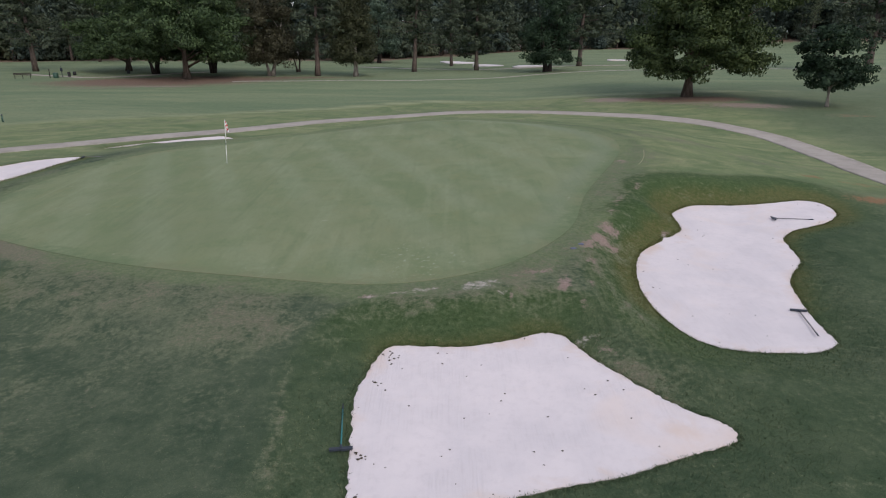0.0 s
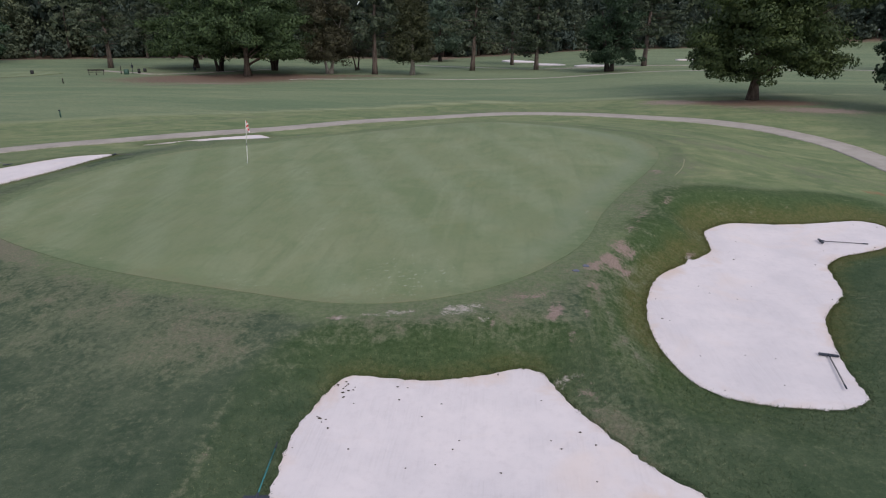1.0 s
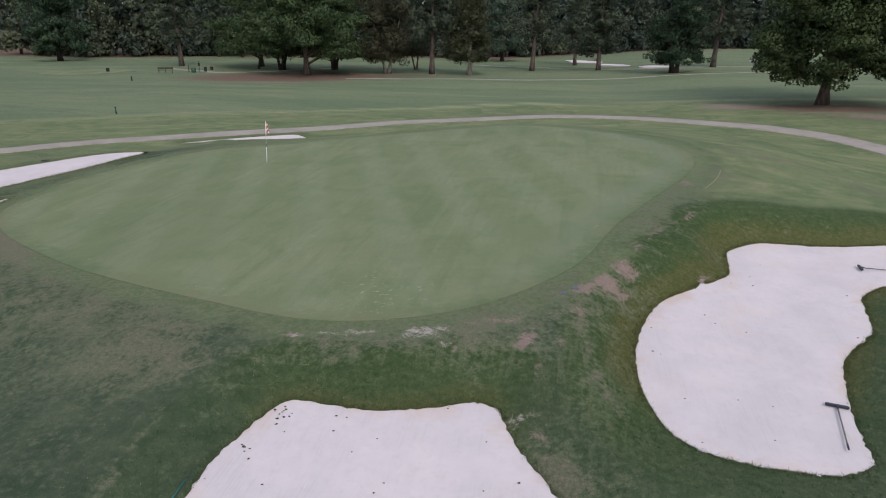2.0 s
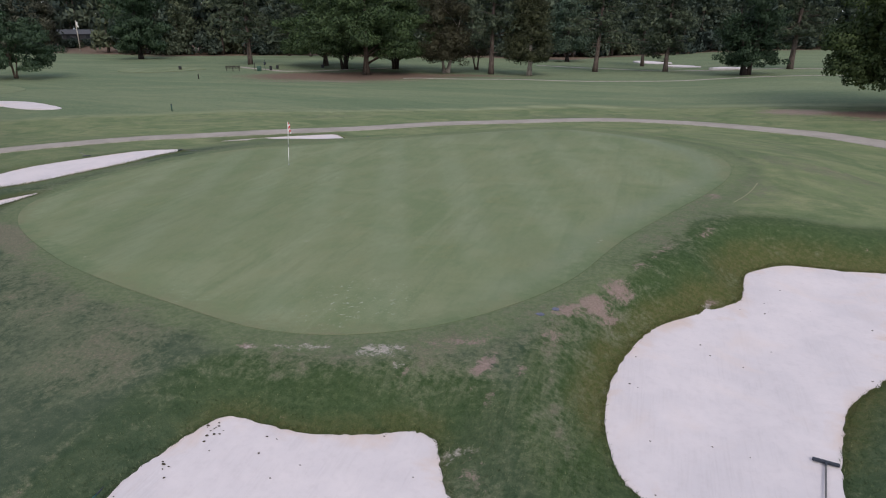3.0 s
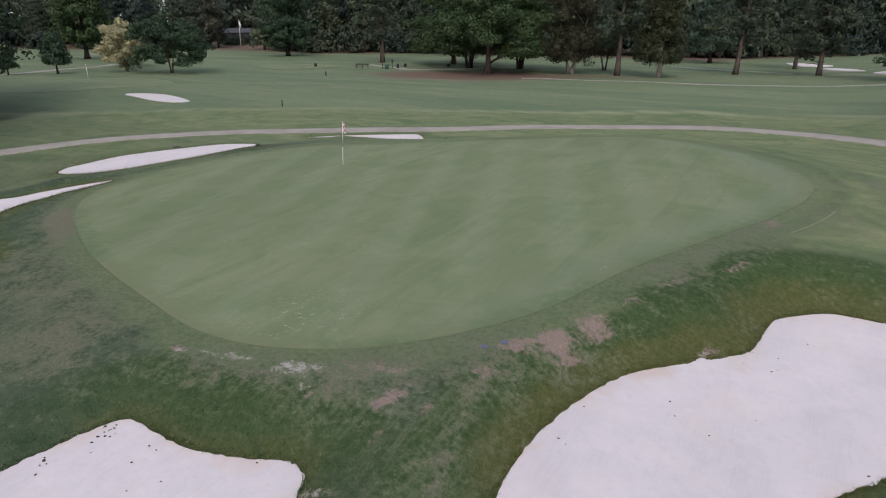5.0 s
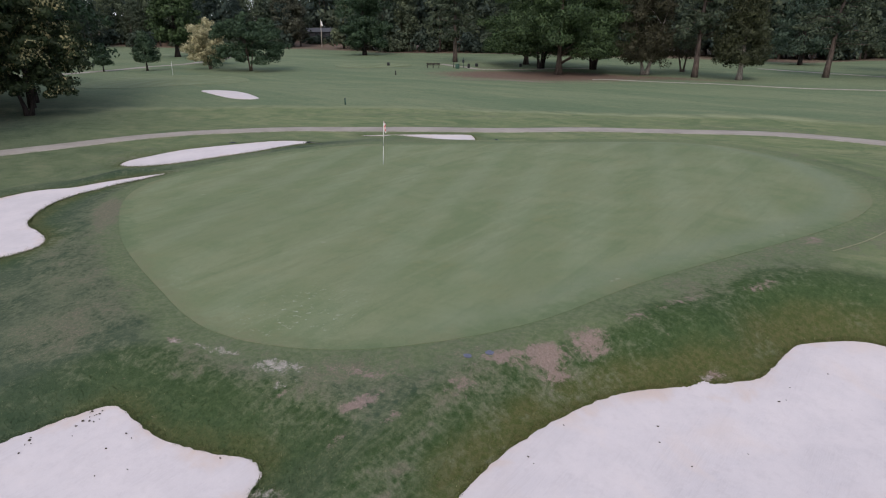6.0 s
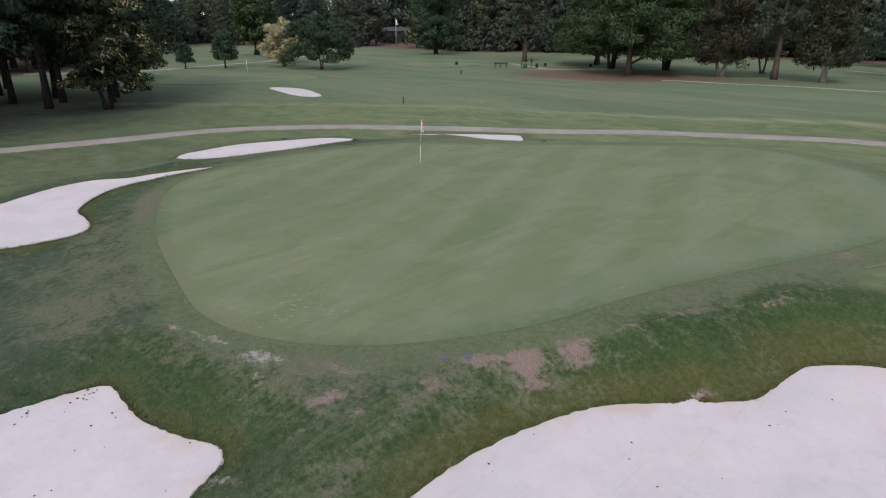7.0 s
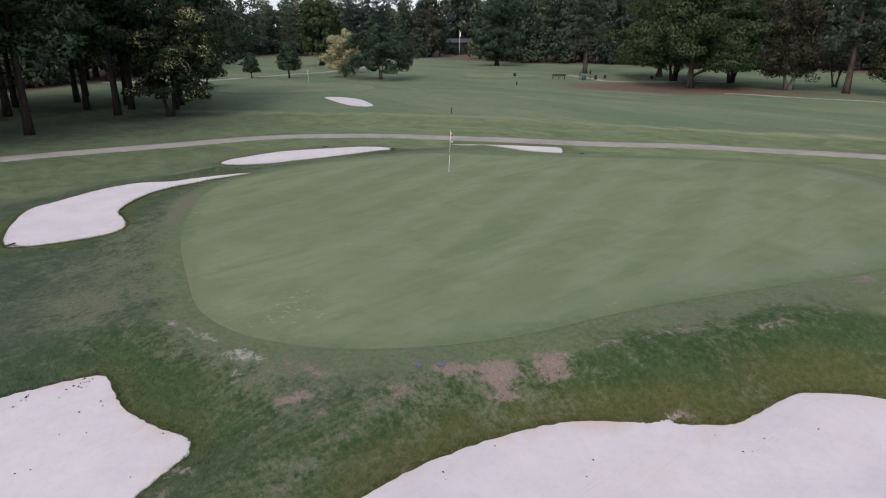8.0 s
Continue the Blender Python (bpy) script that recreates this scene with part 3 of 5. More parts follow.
# ---- ground ----
def lines(lo, hi, step, out, grow=1.08):
    mid = list(np.arange(lo, hi + step / 2, step))
    a, d = lo, step
    down = []
    while a > -out:
        d *= grow
        a -= d
        down.append(a)
    b, d = hi, step
    up = []
    while b < out:
        d *= grow
        b += d
        up.append(b)
    return np.array(down[::-1] + mid + up)


def patch(x, y, cx, cy, rx, ry, turn=0.0):
    c, s = math.cos(radians(turn)), math.sin(radians(turn))
    u, v = ((x - cx) * c + (y - cy) * s) / rx, (-(x - cx) * s + (y - cy) * c) / ry
    return np.exp(-(u * u + v * v) ** 1.5)


DRY = [(-12.0, 18.3, 4.2, 1.7, -25, 0.54), (-7.3, 16.8, 4.2, 1.3, -12, 0.66), (-5.2, 15.1, 2.2, 1.5, -12, 0.74), (-10.5, 15.4, 3.5, 1.2, 10, 0.34), (-3.42, 11.4, 0.16, 3.0, 6.5, 0.52), (-10.0, 12.8, 2.6, 0.5, 12, 0.36), (4.95, 17.2, 0.4, 1.5, -5, 0.42), (-2.6, 15.6, 2.0, 0.5, 10, 0.40),
       (-24.5, 29.5, 3.4, 9.0, 12, 0.30), (-14.0, 47.5, 9.0, 2.2, 32, 0.36), (7.0, 53.5, 14.0, 2.6, -8, 0.34),
       (-15.4, 21.1, 3.0, 0.65, -30, 1.2), (14.3, 39.4, 5.0, 1.6, -35, 0.62), (10.4, 33.0, 1.4, 2.6, -25, 0.5), (7.3, 27.6, 1.2, 3.2, -25, 0.52),
       (4.6, 19.5, 1.6, 2.8, -35, 0.55), (5.0, 15.8, 0.3, 2.4, -12, 0.35), (3.2, 17.8, 2.4, 1.3, 15, 0.52), (8.4, 31.3, 1.2, 3.0, -25, 0.55), (0.0, 16.6, 3.4, 0.6, 8, 0.5),
       (30.0, 62.0, 7.5, 2.0, 0, 0.62), (20.0, 70.0, 4.5, 2.0, 0, 0.55), (36.0, 57.6, 4.0, 1.2, -10, 0.55), (-22.0, 42.5, 4.0, 1.4, 40, 0.42),
       (-28.5, 29.0, 1.8, 5.0, 20, 0.42), (4.4, 13.4, 0.6, 1.6, 30, 0.6), (18.0, 36.0, 5.0, 4.0, 0, 0.42), (4.0, 67.0, 24.0, 1.8, 8, 0.42), (13.0, 45.0, 5.0, 6.0, 0, 0.33),
       (-26.0, 58.0, 16.0, 1.4, 32, 0.42), (-38.0, 10.0, 7.0, 6.0, 0, 0.3), (-43.0, 96.5, 16.0, 1.5, 20, 0.7), (-76.0, 113.0, 9.0, 2.0, 15, 0.55), (-31.0, 40.0, 2.0, 6.0, 35, 0.35), (2.4, 17.2, 4.0, 1.2, 8, 0.40), (4.88, 17.9, 0.14, 1.2, 9, 1.0), (5.35, 16.2, 0.14, 1.4, 21, 1.0), (-85.5, 106.0, 7.5, 4.5, 30, 0.62), (-66.0, 121.5, 5.0, 2.5, 30, 0.7), (-32.0, 108.0, 18.0, 1.4, 12, 0.5)]
SOILS = [(6.1, 22.35, 0.42, 0.55, -20, 1.0), (5.5, 21.2, 0.40, 0.75, -35, 1.0), (5.95, 21.0, 0.28, 0.42, -10, 0.95), (4.9, 20.35, 0.55, 0.3, 35, 0.85), (4.8, 18.95, 0.34, 0.55, -20, 0.62), (4.55, 19.5, 0.3, 0.3, 0, 0.5),
         (2.83, 17.95, 0.5, 0.17, 12, 0.8), (3.55, 17.28, 0.22, 0.55, -12, 0.95), (4.3, 17.27, 0.16, 0.4, 5, 0.74), (3.35, 18.35, 0.5, 0.16, 25, 0.62), (2.2, 17.75, 0.4, 0.14, 0, 0.6), (1.9, 16.6, 0.16, 0.45, 20, 0.6),
         (3.9, 16.3, 0.16, 0.6, 0, 0.5), (-2.2, 16.42, 0.45, 0.14, 8, 0.9), (-1.35, 16.6, 0.3, 0.12, 10, 0.75), (4.1, 14.2, 0.3, 0.9, 25, 0.5), (8.62, 23.66, 0.35, 0.2, 45, 0.7), (9.1, 32.2, 0.35, 0.7, -20, 0.62), (14.6, 40.0, 2.2, 0.5, -25, 0.38),
         (7.2, 25.4, 0.22, 1.2, -28, 0.58), (8.6, 27.7, 0.22, 1.1, -28, 0.58), (6.6, 23.9, 0.26, 0.5, -28, 0.6), (-43.0, 98.4, 16.0, 2.4, 18, 0.85), (19.0, 71.0, 4.6, 2.6, -8, 1.0), (29.8, 63.4, 4.8, 1.9, -4, 1.05), (25.0, 65.6, 5.0, 1.6, -10, 0.8)]
WHITES = [(-2.05, 16.44, 0.5, 0.14, 14, 0.62), (-0.7, 16.78, 0.65, 0.18, 12, 0.72), (-1.35, 16.62, 0.4, 0.12, 12, 0.68), (1.05, 17.15, 0.70, 0.30, 20, 0.70), (0.75, 16.95, 0.35, 0.2, -10, 0.66), (1.45, 17.3, 0.3, 0.12, 10, 0.6),
          (3.6, 14.75, 0.3, 0.4, -30, 0.66), (1.75, 16.7, 0.14, 0.45, -20, 0.6), (8.5, 23.5, 0.2, 0.16, 45, 0.75)]
CLAYS = [(19.2, 32.6, 0.8, 0.6, 0, 0.75), (20.2, 28.2, 2.0, 1.0, -10, 0.8), (21.2, 31.6, 1.4, 0.7, -20, 0.55), (36.5, 57.4, 2.6, 0.9, -10, 0.6)]
MULCHES = [(-45.0, 108.8, 21.0, 11.0, 16, 1.25), (-27.0, 116.0, 14.0, 5.0, 8, 0.85), (26.2, 69.0, 6.4, 3.2, -8, 1.3), (-60.0, 24.0, 13.0, 13.0, 0, 0.48), (-136.0, 172.0, 20.0, 3.0, 20, 0.6), (20.0, 120.0, 7.0, 3.0, 0, 0.6)]


# the edge of the woods: bearing in degrees west of north, and distance
WOOD_AZ = [-60, -45, -25, -12, -7, 0, 8, 20, 33, 42, 47, 50, 57, 64, 67, 71, 80, 95, 115]
WOOD_FAR = [300, 320, 320, 272, 250, 232, 192, 205, 224, 228, 262, 278, 290, 315, 260, 150, 125, 115, 110]
PLAN = {}


def looked_up(name, x, y):
    """A field of the plan between its grid lines."""
    xs, ys, f = PLAN["xs"], PLAN["ys"], PLAN[name]
    i = np.clip(np.searchsorted(xs, x) - 1, 0, len(xs) - 2)
    j = np.clip(np.searchsorted(ys, y) - 1, 0, len(ys) - 2)
    u, v = (x - xs[i]) / (xs[i + 1] - xs[i]), (y - ys[j]) / (ys[j + 1] - ys[j])
    return (f[j, i] * (1 - u) + f[j, i + 1] * u) * (1 - v) + (f[j + 1, i] * (1 - u) + f[j + 1, i + 1] * u) * v


def build_ground():
    xs, ys = lines(-28, 20, 0.22, 900), lines(5, 50, 0.22, 900)
    x, y = np.meshgrid(xs, ys)
    z = ground_level(x, y)
    g = gap(x, y, GREEN)
    z = np.where(g < -0.25, z - 0.10, z)
    nx, ny = len(xs), len(ys)
    i = np.arange(nx * ny).reshape(ny, nx)
    faces = np.stack([i[:-1, :-1], i[:-1, 1:], i[1:, 1:], i[1:, :-1]], -1).reshape(-1, 4)
    me = mesh_of("ground", np.stack([x, y, z], -1).reshape(-1, 3), faces, TURF, True)
    fields = turf_values(x, y)
    values(me, **fields)
    PLAN.update(xs=xs, ys=ys, level=ground_level(x, y), green=g, sand=np.minimum(gap(x, y, RIMS["front"], reach=3.0), gap(x, y, RIMS["right"], reach=3.0)), **fields)
    return tagged(new("ground", me), "mown golf course turf with dry and bare worn patches", "ground", kind="structure")


def turf_values(x, y):
    def total(rows):
        s = np.zeros_like(x)
        for cx, cy, rx, ry, turn, much in rows:
            s = np.maximum(s, much * patch(x, y, cx, cy, rx, ry, turn))
        return s
    rough = np.zeros_like(x)
    pd = gap(x, y, PATH[::3], False, 10)
    beyond = smooth(3, 9, pd) * smooth(50, 62, np.hypot(x * 0.9, (y - 4)))
    beyond = np.maximum(beyond, 0.6 * smooth(36, 50, y) * (1 - smooth(60, 70, np.abs(x))))
    over_line = y - np.interp(x, MOWN[:, 0], MOWN[:, 1])
    verge = 0.9 * (1 - smooth(-0.5, 0.5, over_line)) * np.maximum(smooth(36, 44, y), smooth(25, 33, y) * smooth(7, 11, x))
    verge = np.maximum(verge, 0.75 * np.maximum(smooth(25, 32, y), 0.7 * smooth(6, 16, y) * (1 - smooth(-26, -23, x))) * (1 - smooth(-23, -20, x)) * (1 - smooth(-0.5, 0.5, over_line)))
    # east of the path the trees' shade is put into the turf colour
    verge = verge * (1 - 0.75 * smooth(25.5, 33, x))
    beyond = beyond * (1 - 0.92 * verge / 0.9) * (1 - 0.5 * smooth(25.5, 33, x) * (1 - smooth(78, 95, y)))
    g = gap(x, y, GREEN, reach=3.0)
    fringe = smooth(0.2, 0.9, g) * (1 - smooth(1.0, 2.8, g)) * (0.34 + 0.06 * smooth(2, 6, x))
    foot = np.zeros_like(x)
    over = land_level(x, y)
    for name in BUNKERS:
        d = gap(x, y, RIMS[name], reach=3.9)
        c, a, b = BUNKERS[name][1]
        steep = smooth(0.12, 0.55, over - (c + a * x + b * y) + 0.22 * smooth(22, 26, y) * (name == "right"))
        wide = BUNKERS[name][2] * (1 + 0.40 * smooth(22, 26, y) * (name == "right"))
        rough = np.maximum(rough, steep * (1 - smooth(0.85 * wide, 1.12 * wide, d)))
        foot = np.maximum(foot, steep * (1 - smooth(0.12, (0.55 + 0.25 * (name == "right")) * wide, d)) * (0.78 + 0.2 * (name == "right")) * (smooth(14.5, 18.0, y) if name == "right" else 1))
    near = np.maximum(1 - smooth(1.45, 1.7, gap(x, y, RIMS["front"], reach=3.5)), 1 - smooth(1.7, 2.2, gap(x, y, RIMS["right"], reach=3.5)))
    rest = smooth(4.4, 5.2, x + 0.10 * (14 - y)) * (1 - smooth(24, 30, y)) * (1 - smooth(24, 34, x)) * smooth(2.4, 3.4, gap(x, y, GREEN, reach=5.0))
    # ring of bank grass, darkened for the shade of ridges and lips
    for name in ("left", "upper_left", "back"):
        d = gap(x, y, RIMS[name], reach=3.5)
        rough = np.maximum(rough, 0.55 * (1 - smooth(0.4, 1.6, d)))
        foot = np.maximum(foot, 0.62 * (1 - smooth(0.3, 1.2, d)))
    rough = np.maximum(rough, 0.34 * np.maximum(near * smooth(1.6, 2.6, gap(x, y, GREEN, reach=5.0)), rest))
    verge = verge * (1 - 0.9 * np.clip(rough, 0, 1))
    grove = np.clip(1.6 * patch(x, y, -62, 16, 22, 26), 0, 1)
    verge, beyond = verge * (1 - grove), beyond * (1 - grove)
    mown = (1 - smooth(0.2, 1.5, gap(x, y, MOWN, False, 6.0))) * (0.35 + 0.4 * smooth(-32, -10, x))
    rings = gap(x, y, GREEN, reach=6.0)
    ring = (np.exp(-((rings - 1.0) / 0.32) ** 2) + 0.7 * np.exp(-((rings - 2.5) / 0.4) ** 2)) * smooth(2, 7, x) * smooth(28, 36, y) * 0.55
    collar = 1 - smooth(0.3, 1.9 + 0.5 * smooth(0, 4, x), g)
    edge = np.hypot(x - 7, y - 6) - np.interp(np.degrees(np.arctan2(7 - x, y - 6)), WOOD_AZ, WOOD_FAR)
    mulch = np.maximum(total(MULCHES), 0.95 * smooth(-24, -9, edge))
    return dict(foot=foot, dry=np.maximum(total(DRY), fringe), soil=total(SOILS), white=total(WHITES), clay=total(CLAYS), mulch=mulch, rough=rough, fair=beyond, verge=verge, collar=collar, ring=ring, mown=mown, wheel=np.maximum(0.85 * patch(x, y, 5.0, 16.0, 1.3, 3.0, 14), 0.9 * patch(x, y, 3.2, 17.3, 2.6, 1.3, 15)))


def filled(line, step, level, name, mat, skirt=0.06):
    """A sheet with a crisp rim along a closed line, and a short skirt down into the ground."""
    from mathutils import geometry
    seg = np.linalg.norm(np.roll(line, -1, 0) - line, axis=1)
    rim = [line[0]]
    for k in range(len(line)):
        a, b = line[k], line[(k + 1) % len(line)]
        m = max(1, int(seg[k] / (step * 0.7)))
        rim += [a + (b - a) * (j / m) for j in range(1, m + 1)]
    rim = np.array(rim[:-1])
    lo, hi = line.min(0), line.max(0)
    gx, gy = np.meshgrid(np.arange(lo[0], hi[0], step), np.arange(lo[1], hi[1], step))
    keep = gap(gx, gy, line) < -0.6 * step
    pts = [Vector(p) for p in rim] + [Vector(p) for p in np.stack([gx[keep], gy[keep]], 1)]
    n = len(rim)
    v, _, f, *_ = geometry.delaunay_2d_cdt(pts, [], [list(range(n))], 1, 1e-5)
    v = np.array([tuple(p) for p in v])
    z = level(v[:, 0], v[:, 1])
    verts = np.column_stack([v, z])
    tris = np.array([q if len(q) == 3 else q[:3] for q in f])
    low = np.vstack([verts[:n], verts[:n] - (0, 0, skirt)])
    k = np.arange(n)
    q = (k + 1) % n
    m = len(verts)
    sides = np.vstack([np.stack([m + k, m + n + k, m + n + q], 1), np.stack([m + k, m + n + q, m + q], 1)])
    area = (verts[tris[:, 1], 0] - verts[tris[:, 0], 0]) * (verts[tris[:, 2], 1] - verts[tris[:, 0], 1]) - (verts[tris[:, 1], 1] - verts[tris[:, 0], 1]) * (verts[tris[:, 2], 0] - verts[tris[:, 0], 0])
    tris[area < 0] = tris[area < 0][:, ::-1]
    me = mesh_of(name, np.vstack([verts, low]), np.vstack([tris, sides]), mat, True)
    return me, np.vstack([verts, low])


def build_green():
    me, v = filled(GREEN, 0.4, lambda x, y: ground_level(x, y) + 0.012, "putting_green", GREEN_TURF)
    d = -gap(v[:, 0], v[:, 1], GREEN)
    scatter = np.maximum(patch(v[:, 0], v[:, 1], -0.8, 19.3, 1.6, 1.6), patch(v[:, 0], v[:, 1], -5.6, 18.6, 0.9, 0.3, -15))
    band = smooth(0.1, 0.5, d) * (1 - smooth(1.2, 1.9, d)) * smooth(0, 6, v[:, 0])
    values(me, rim=1 - smooth(-0.1, 1.3, d), scatter=scatter, band=band)
    return tagged(new("putting_green", me), "smooth grey-green putting green with faint mowing stripes", "green", kind="structure")


def build_far_green():
    rim = spline([(-83.5, 49.0), (-90.5, 53.5), (-94.5, 61.0), (-92.5, 69.5), (-84.0, 74.0), (-76.0, 72.0), (-69.5, 63.0), (-73.0, 53.5)])
    me, v = filled(rim, 1.2, lambda x, y: looked_up("level", x, y) + 0.03, "putting_green", GREEN_TURF, 0.4)
    values(me, rim=0.15 * (1 - smooth(-0.1, 6.0, -gap(v[:, 0], v[:, 1], rim))), scatter=np.zeros(len(v)))
    tagged(new("putting_green", me), "raised pale putting green of the neighbouring hole", "green", kind="structure")


def build_tee():
    rim = spline([(-94.0, 106.7), (-89.5, 105.4), (-85.0, 106.4), (-81.4, 112.0), (-81.6, 117.4), (-85.5, 120.0), (-90.5, 120.2), (-96.0, 116.4), (-97.0, 111.0)])
    me, v = filled(rim, 1.2, lambda x, y: looked_up("level", x, y) + 0.06, "tee_box", GREEN_TURF, 0.4)
    values(me, rim=0.5 * (1 - smooth(-0.1, 2.5, -gap(v[:, 0], v[:, 1], rim))), scatter=np.zeros(len(v)))
    tagged(new("tee_box", me), "flat pale mown tee on the far fairway", "tee", kind="structure")


def ragged(line, amount, seed):
    """A rim with small uneven bites."""
    rng = np.random.default_rng(seed)
    out = []
    for k in range(len(line)):
        a, b = line[k], line[(k + 1) % len(line)]
        m = max(1, int(np.linalg.norm(b - a) / 0.12))
        t = (b - a) / (np.linalg.norm(b - a) + 1e-9)
        for j in range(m):
            out.append(a + (b - a) * j / m + np.array([-t[1], t[0]]) * rng.normal(0, amount))
    return np.array(out)


def build_bunkers():
    for k, (name, (_, _, bank)) in enumerate(BUNKERS.items()):
        rim = ragged(RIMS[name], 0.022, k)
        me, v = filled(rim, 0.3, lambda x, y, q=name: sand_level(q, x, y), "sand_bunker", SAND_MAT, 0.05)
        d = -gap(v[:, 0], v[:, 1], RIMS[name])
        stain = np.maximum(patch(v[:, 0], v[:, 1], 9.1, 23.1, 1.0, 0.5, 50), patch(v[:, 0], v[:, 1], 5.2, 11.3, 0.9, 0.6))
        values(me, rim=np.maximum(0.9 * (1 - smooth(0.0, 1.2, d)), 1.1 * stain))
        tagged(new("sand_bunker", me), "bunker of clean pale sand with a grass lip", "bunker", "greenside bunkers", "structure")
    me, v = filled(ragged(FAR_RIM, 0.05, 9), 0.7, lambda x, y: looked_up("level", x, y) + 0.05, "sand_bunker", SAND_MAT, 0.4)
    values(me, rim=np.zeros(len(v)))
    tagged(new("sand_bunker", me), "pale sand bunker beside the neighbouring green", "bunker", "distant bunkers", "structure")
    for (cx, cy), rx, ry, turn in FAR_SAND:
        a = np.linspace(0, 2 * np.pi, 40, endpoint=False)
        r = 1 + 0.16 * np.sin(2 * a + cx) + 0.1 * np.sin(3 * a + cy)
        c, s = math.cos(radians(turn)), math.sin(radians(turn))
        u, w = rx * r * np.cos(a), ry * r * np.sin(a)
        rim = np.stack([cx + u * c - w * s, cy + u * s + w * c], 1)
        me, v = filled(rim, 1.2, lambda x, y, y0=cy: looked_up("level", x, y) + 0.10 + 0.05 * 3 + 0.05 * (y - y0), "sand_bunker", SAND_MAT, 0.3)
        values(me, rim=np.zeros(len(v)))
        tagged(new("sand_bunker", me), "distant pale sand bunker beside another fairway", "bunker", "distant bunkers", "structure")


def strip(name, line, width, lift, mat, label, thick=0.1):
    d = np.gradient(line, axis=0)
    d /= np.linalg.norm(d, axis=1)[:, None]
    nrm = np.stack([-d[:, 1], d[:, 0]], 1)
    cols = []
    rng = np.random.default_rng(7)
    for k, u in enumerate((-1, -1, -0.82, 0, 0.82, 1, 1)):
        wob = rng.normal(0, 0.008, len(line))[:, None] if abs(u) > 0.9 else 0
        p = line + nrm * (width / 2 * u + wob)
        z = looked_up("level", *p.T) + (lift if 0 < k < 6 else lift - thick)
        cols.append(np.column_stack([p, z]))
    v = np.stack(cols, 1)
    n, m = v.shape[:2]
    i = np.arange(n * m).reshape(n, m)
    f = np.stack([i[:-1, :-1], i[:-1, 1:], i[1:, 1:], i[1:, :-1]], -1).reshape(-1, 4)[:, ::-1]
    me = mesh_of(name, v.reshape(-1, 3), f, mat)
    values(me, rim=np.tile([1, 1, 0.4, 0.1, 0.4, 1, 1], n))
    return tagged(new(name, me), label, "path", kind="structure")


build_ground()
build_green()
build_far_green()
build_tee()
build_bunkers()
fine_path = spline(PATH[::10], False, 30)
strip("cart_path", fine_path, 2.2, 0.03, CONCRETE, "narrow grey concrete cart path curving behind the green")
strip("cart_path", spline([(-116, 40), (-113.5, 52), (-112.5, 59.5), (-117, 68.5), (-122, 80), (-127, 94), (-150, 118), (-190, 128)], False, 12), 2.2, 0.05, CONCRETE, "distant pale cart path across the fairway")
strip("cart_path", spline([(-34, 106), (-30, 107.8), (-17, 108.3), (-0.4, 111.5), (15, 115.5), (28, 118.5), (60, 123), (95, 128)], False, 12), 0.8, 0.05, CONCRETE, "distant pale cart path below the trees")
strip("cart_path", spline([(-80, 126), (-70, 121), (-63.9, 116.6), (-60, 118), (-55, 123), (-46, 133)], False, 12), 1.6, 0.05, CONCRETE, "short grey cart path beside the tee")
strip("cart_path", spline([(-20, 151), (0, 142), (20, 137), (38, 138)], False, 12), 1.2, 0.05, CONCRETE, "distant pale cart path behind the pines")


# ---- trees ----
def unit(rng, n):
    d = rng.normal(size=(n, 3))
    return d / np.linalg.norm(d, axis=1)[:, None]


def leaves(rng, centres, out, length, width, fold=0.25, droop=0.0):
    """Small folded leaves, one at each centre, facing roughly along out."""
    n = len(centres)
    nrm = out + 0.75 * unit(rng, n)
    nrm /= np.linalg.norm(nrm, axis=1)[:, None]
    u = np.cross(nrm, unit(rng, n))
    u[:, 2] -= droop
    u /= np.linalg.norm(u, axis=1)[:, None] + 1e-9
    v = np.cross(nrm, u)
    s = rng.uniform(0.65, 1.35, n)[:, None]
    a, b = u * length * s / 2, v * width * s / 2
    lift = nrm * width * fold * s
    verts = np.stack([centres - a, centres - b + lift, centres + a, centres + b + lift], 1).reshape(-1, 3)
    faces = np.arange(4 * n).reshape(n, 4)
    ways = out * 0.8 + nrm * 0.45 + np.array([0, 0, 0.25])
    ways /= np.linalg.norm(ways, axis=1)[:, None] + 1e-9
    return verts, faces, np.repeat(ways, 4, 0)


def foliage_mesh(name, crown, mat):
    """A crown whose leaves are lit as the boughs that they cover."""
    verts, faces, ways = crown
    me = mesh_of(name, verts, faces, mat, True)
    me.normals_split_custom_set_from_vertices(ways)
    return me


def clumped(rng, centres, radii, per, squash=0.75):
    """Points on the shells of clumps of foliage, and their outward ways."""
    d = unit(rng, len(centres) * per)
    c, r = np.repeat(centres, per, 0), np.repeat(radii, per)[:, None]
    keep = d[:, 2] > -0.75
    p = c + d * r * (0.62 + 0.48 * rng.random((len(d), 1)) ** 0.7) * np.array([1, 1, squash])
    return p[keep], d[keep]


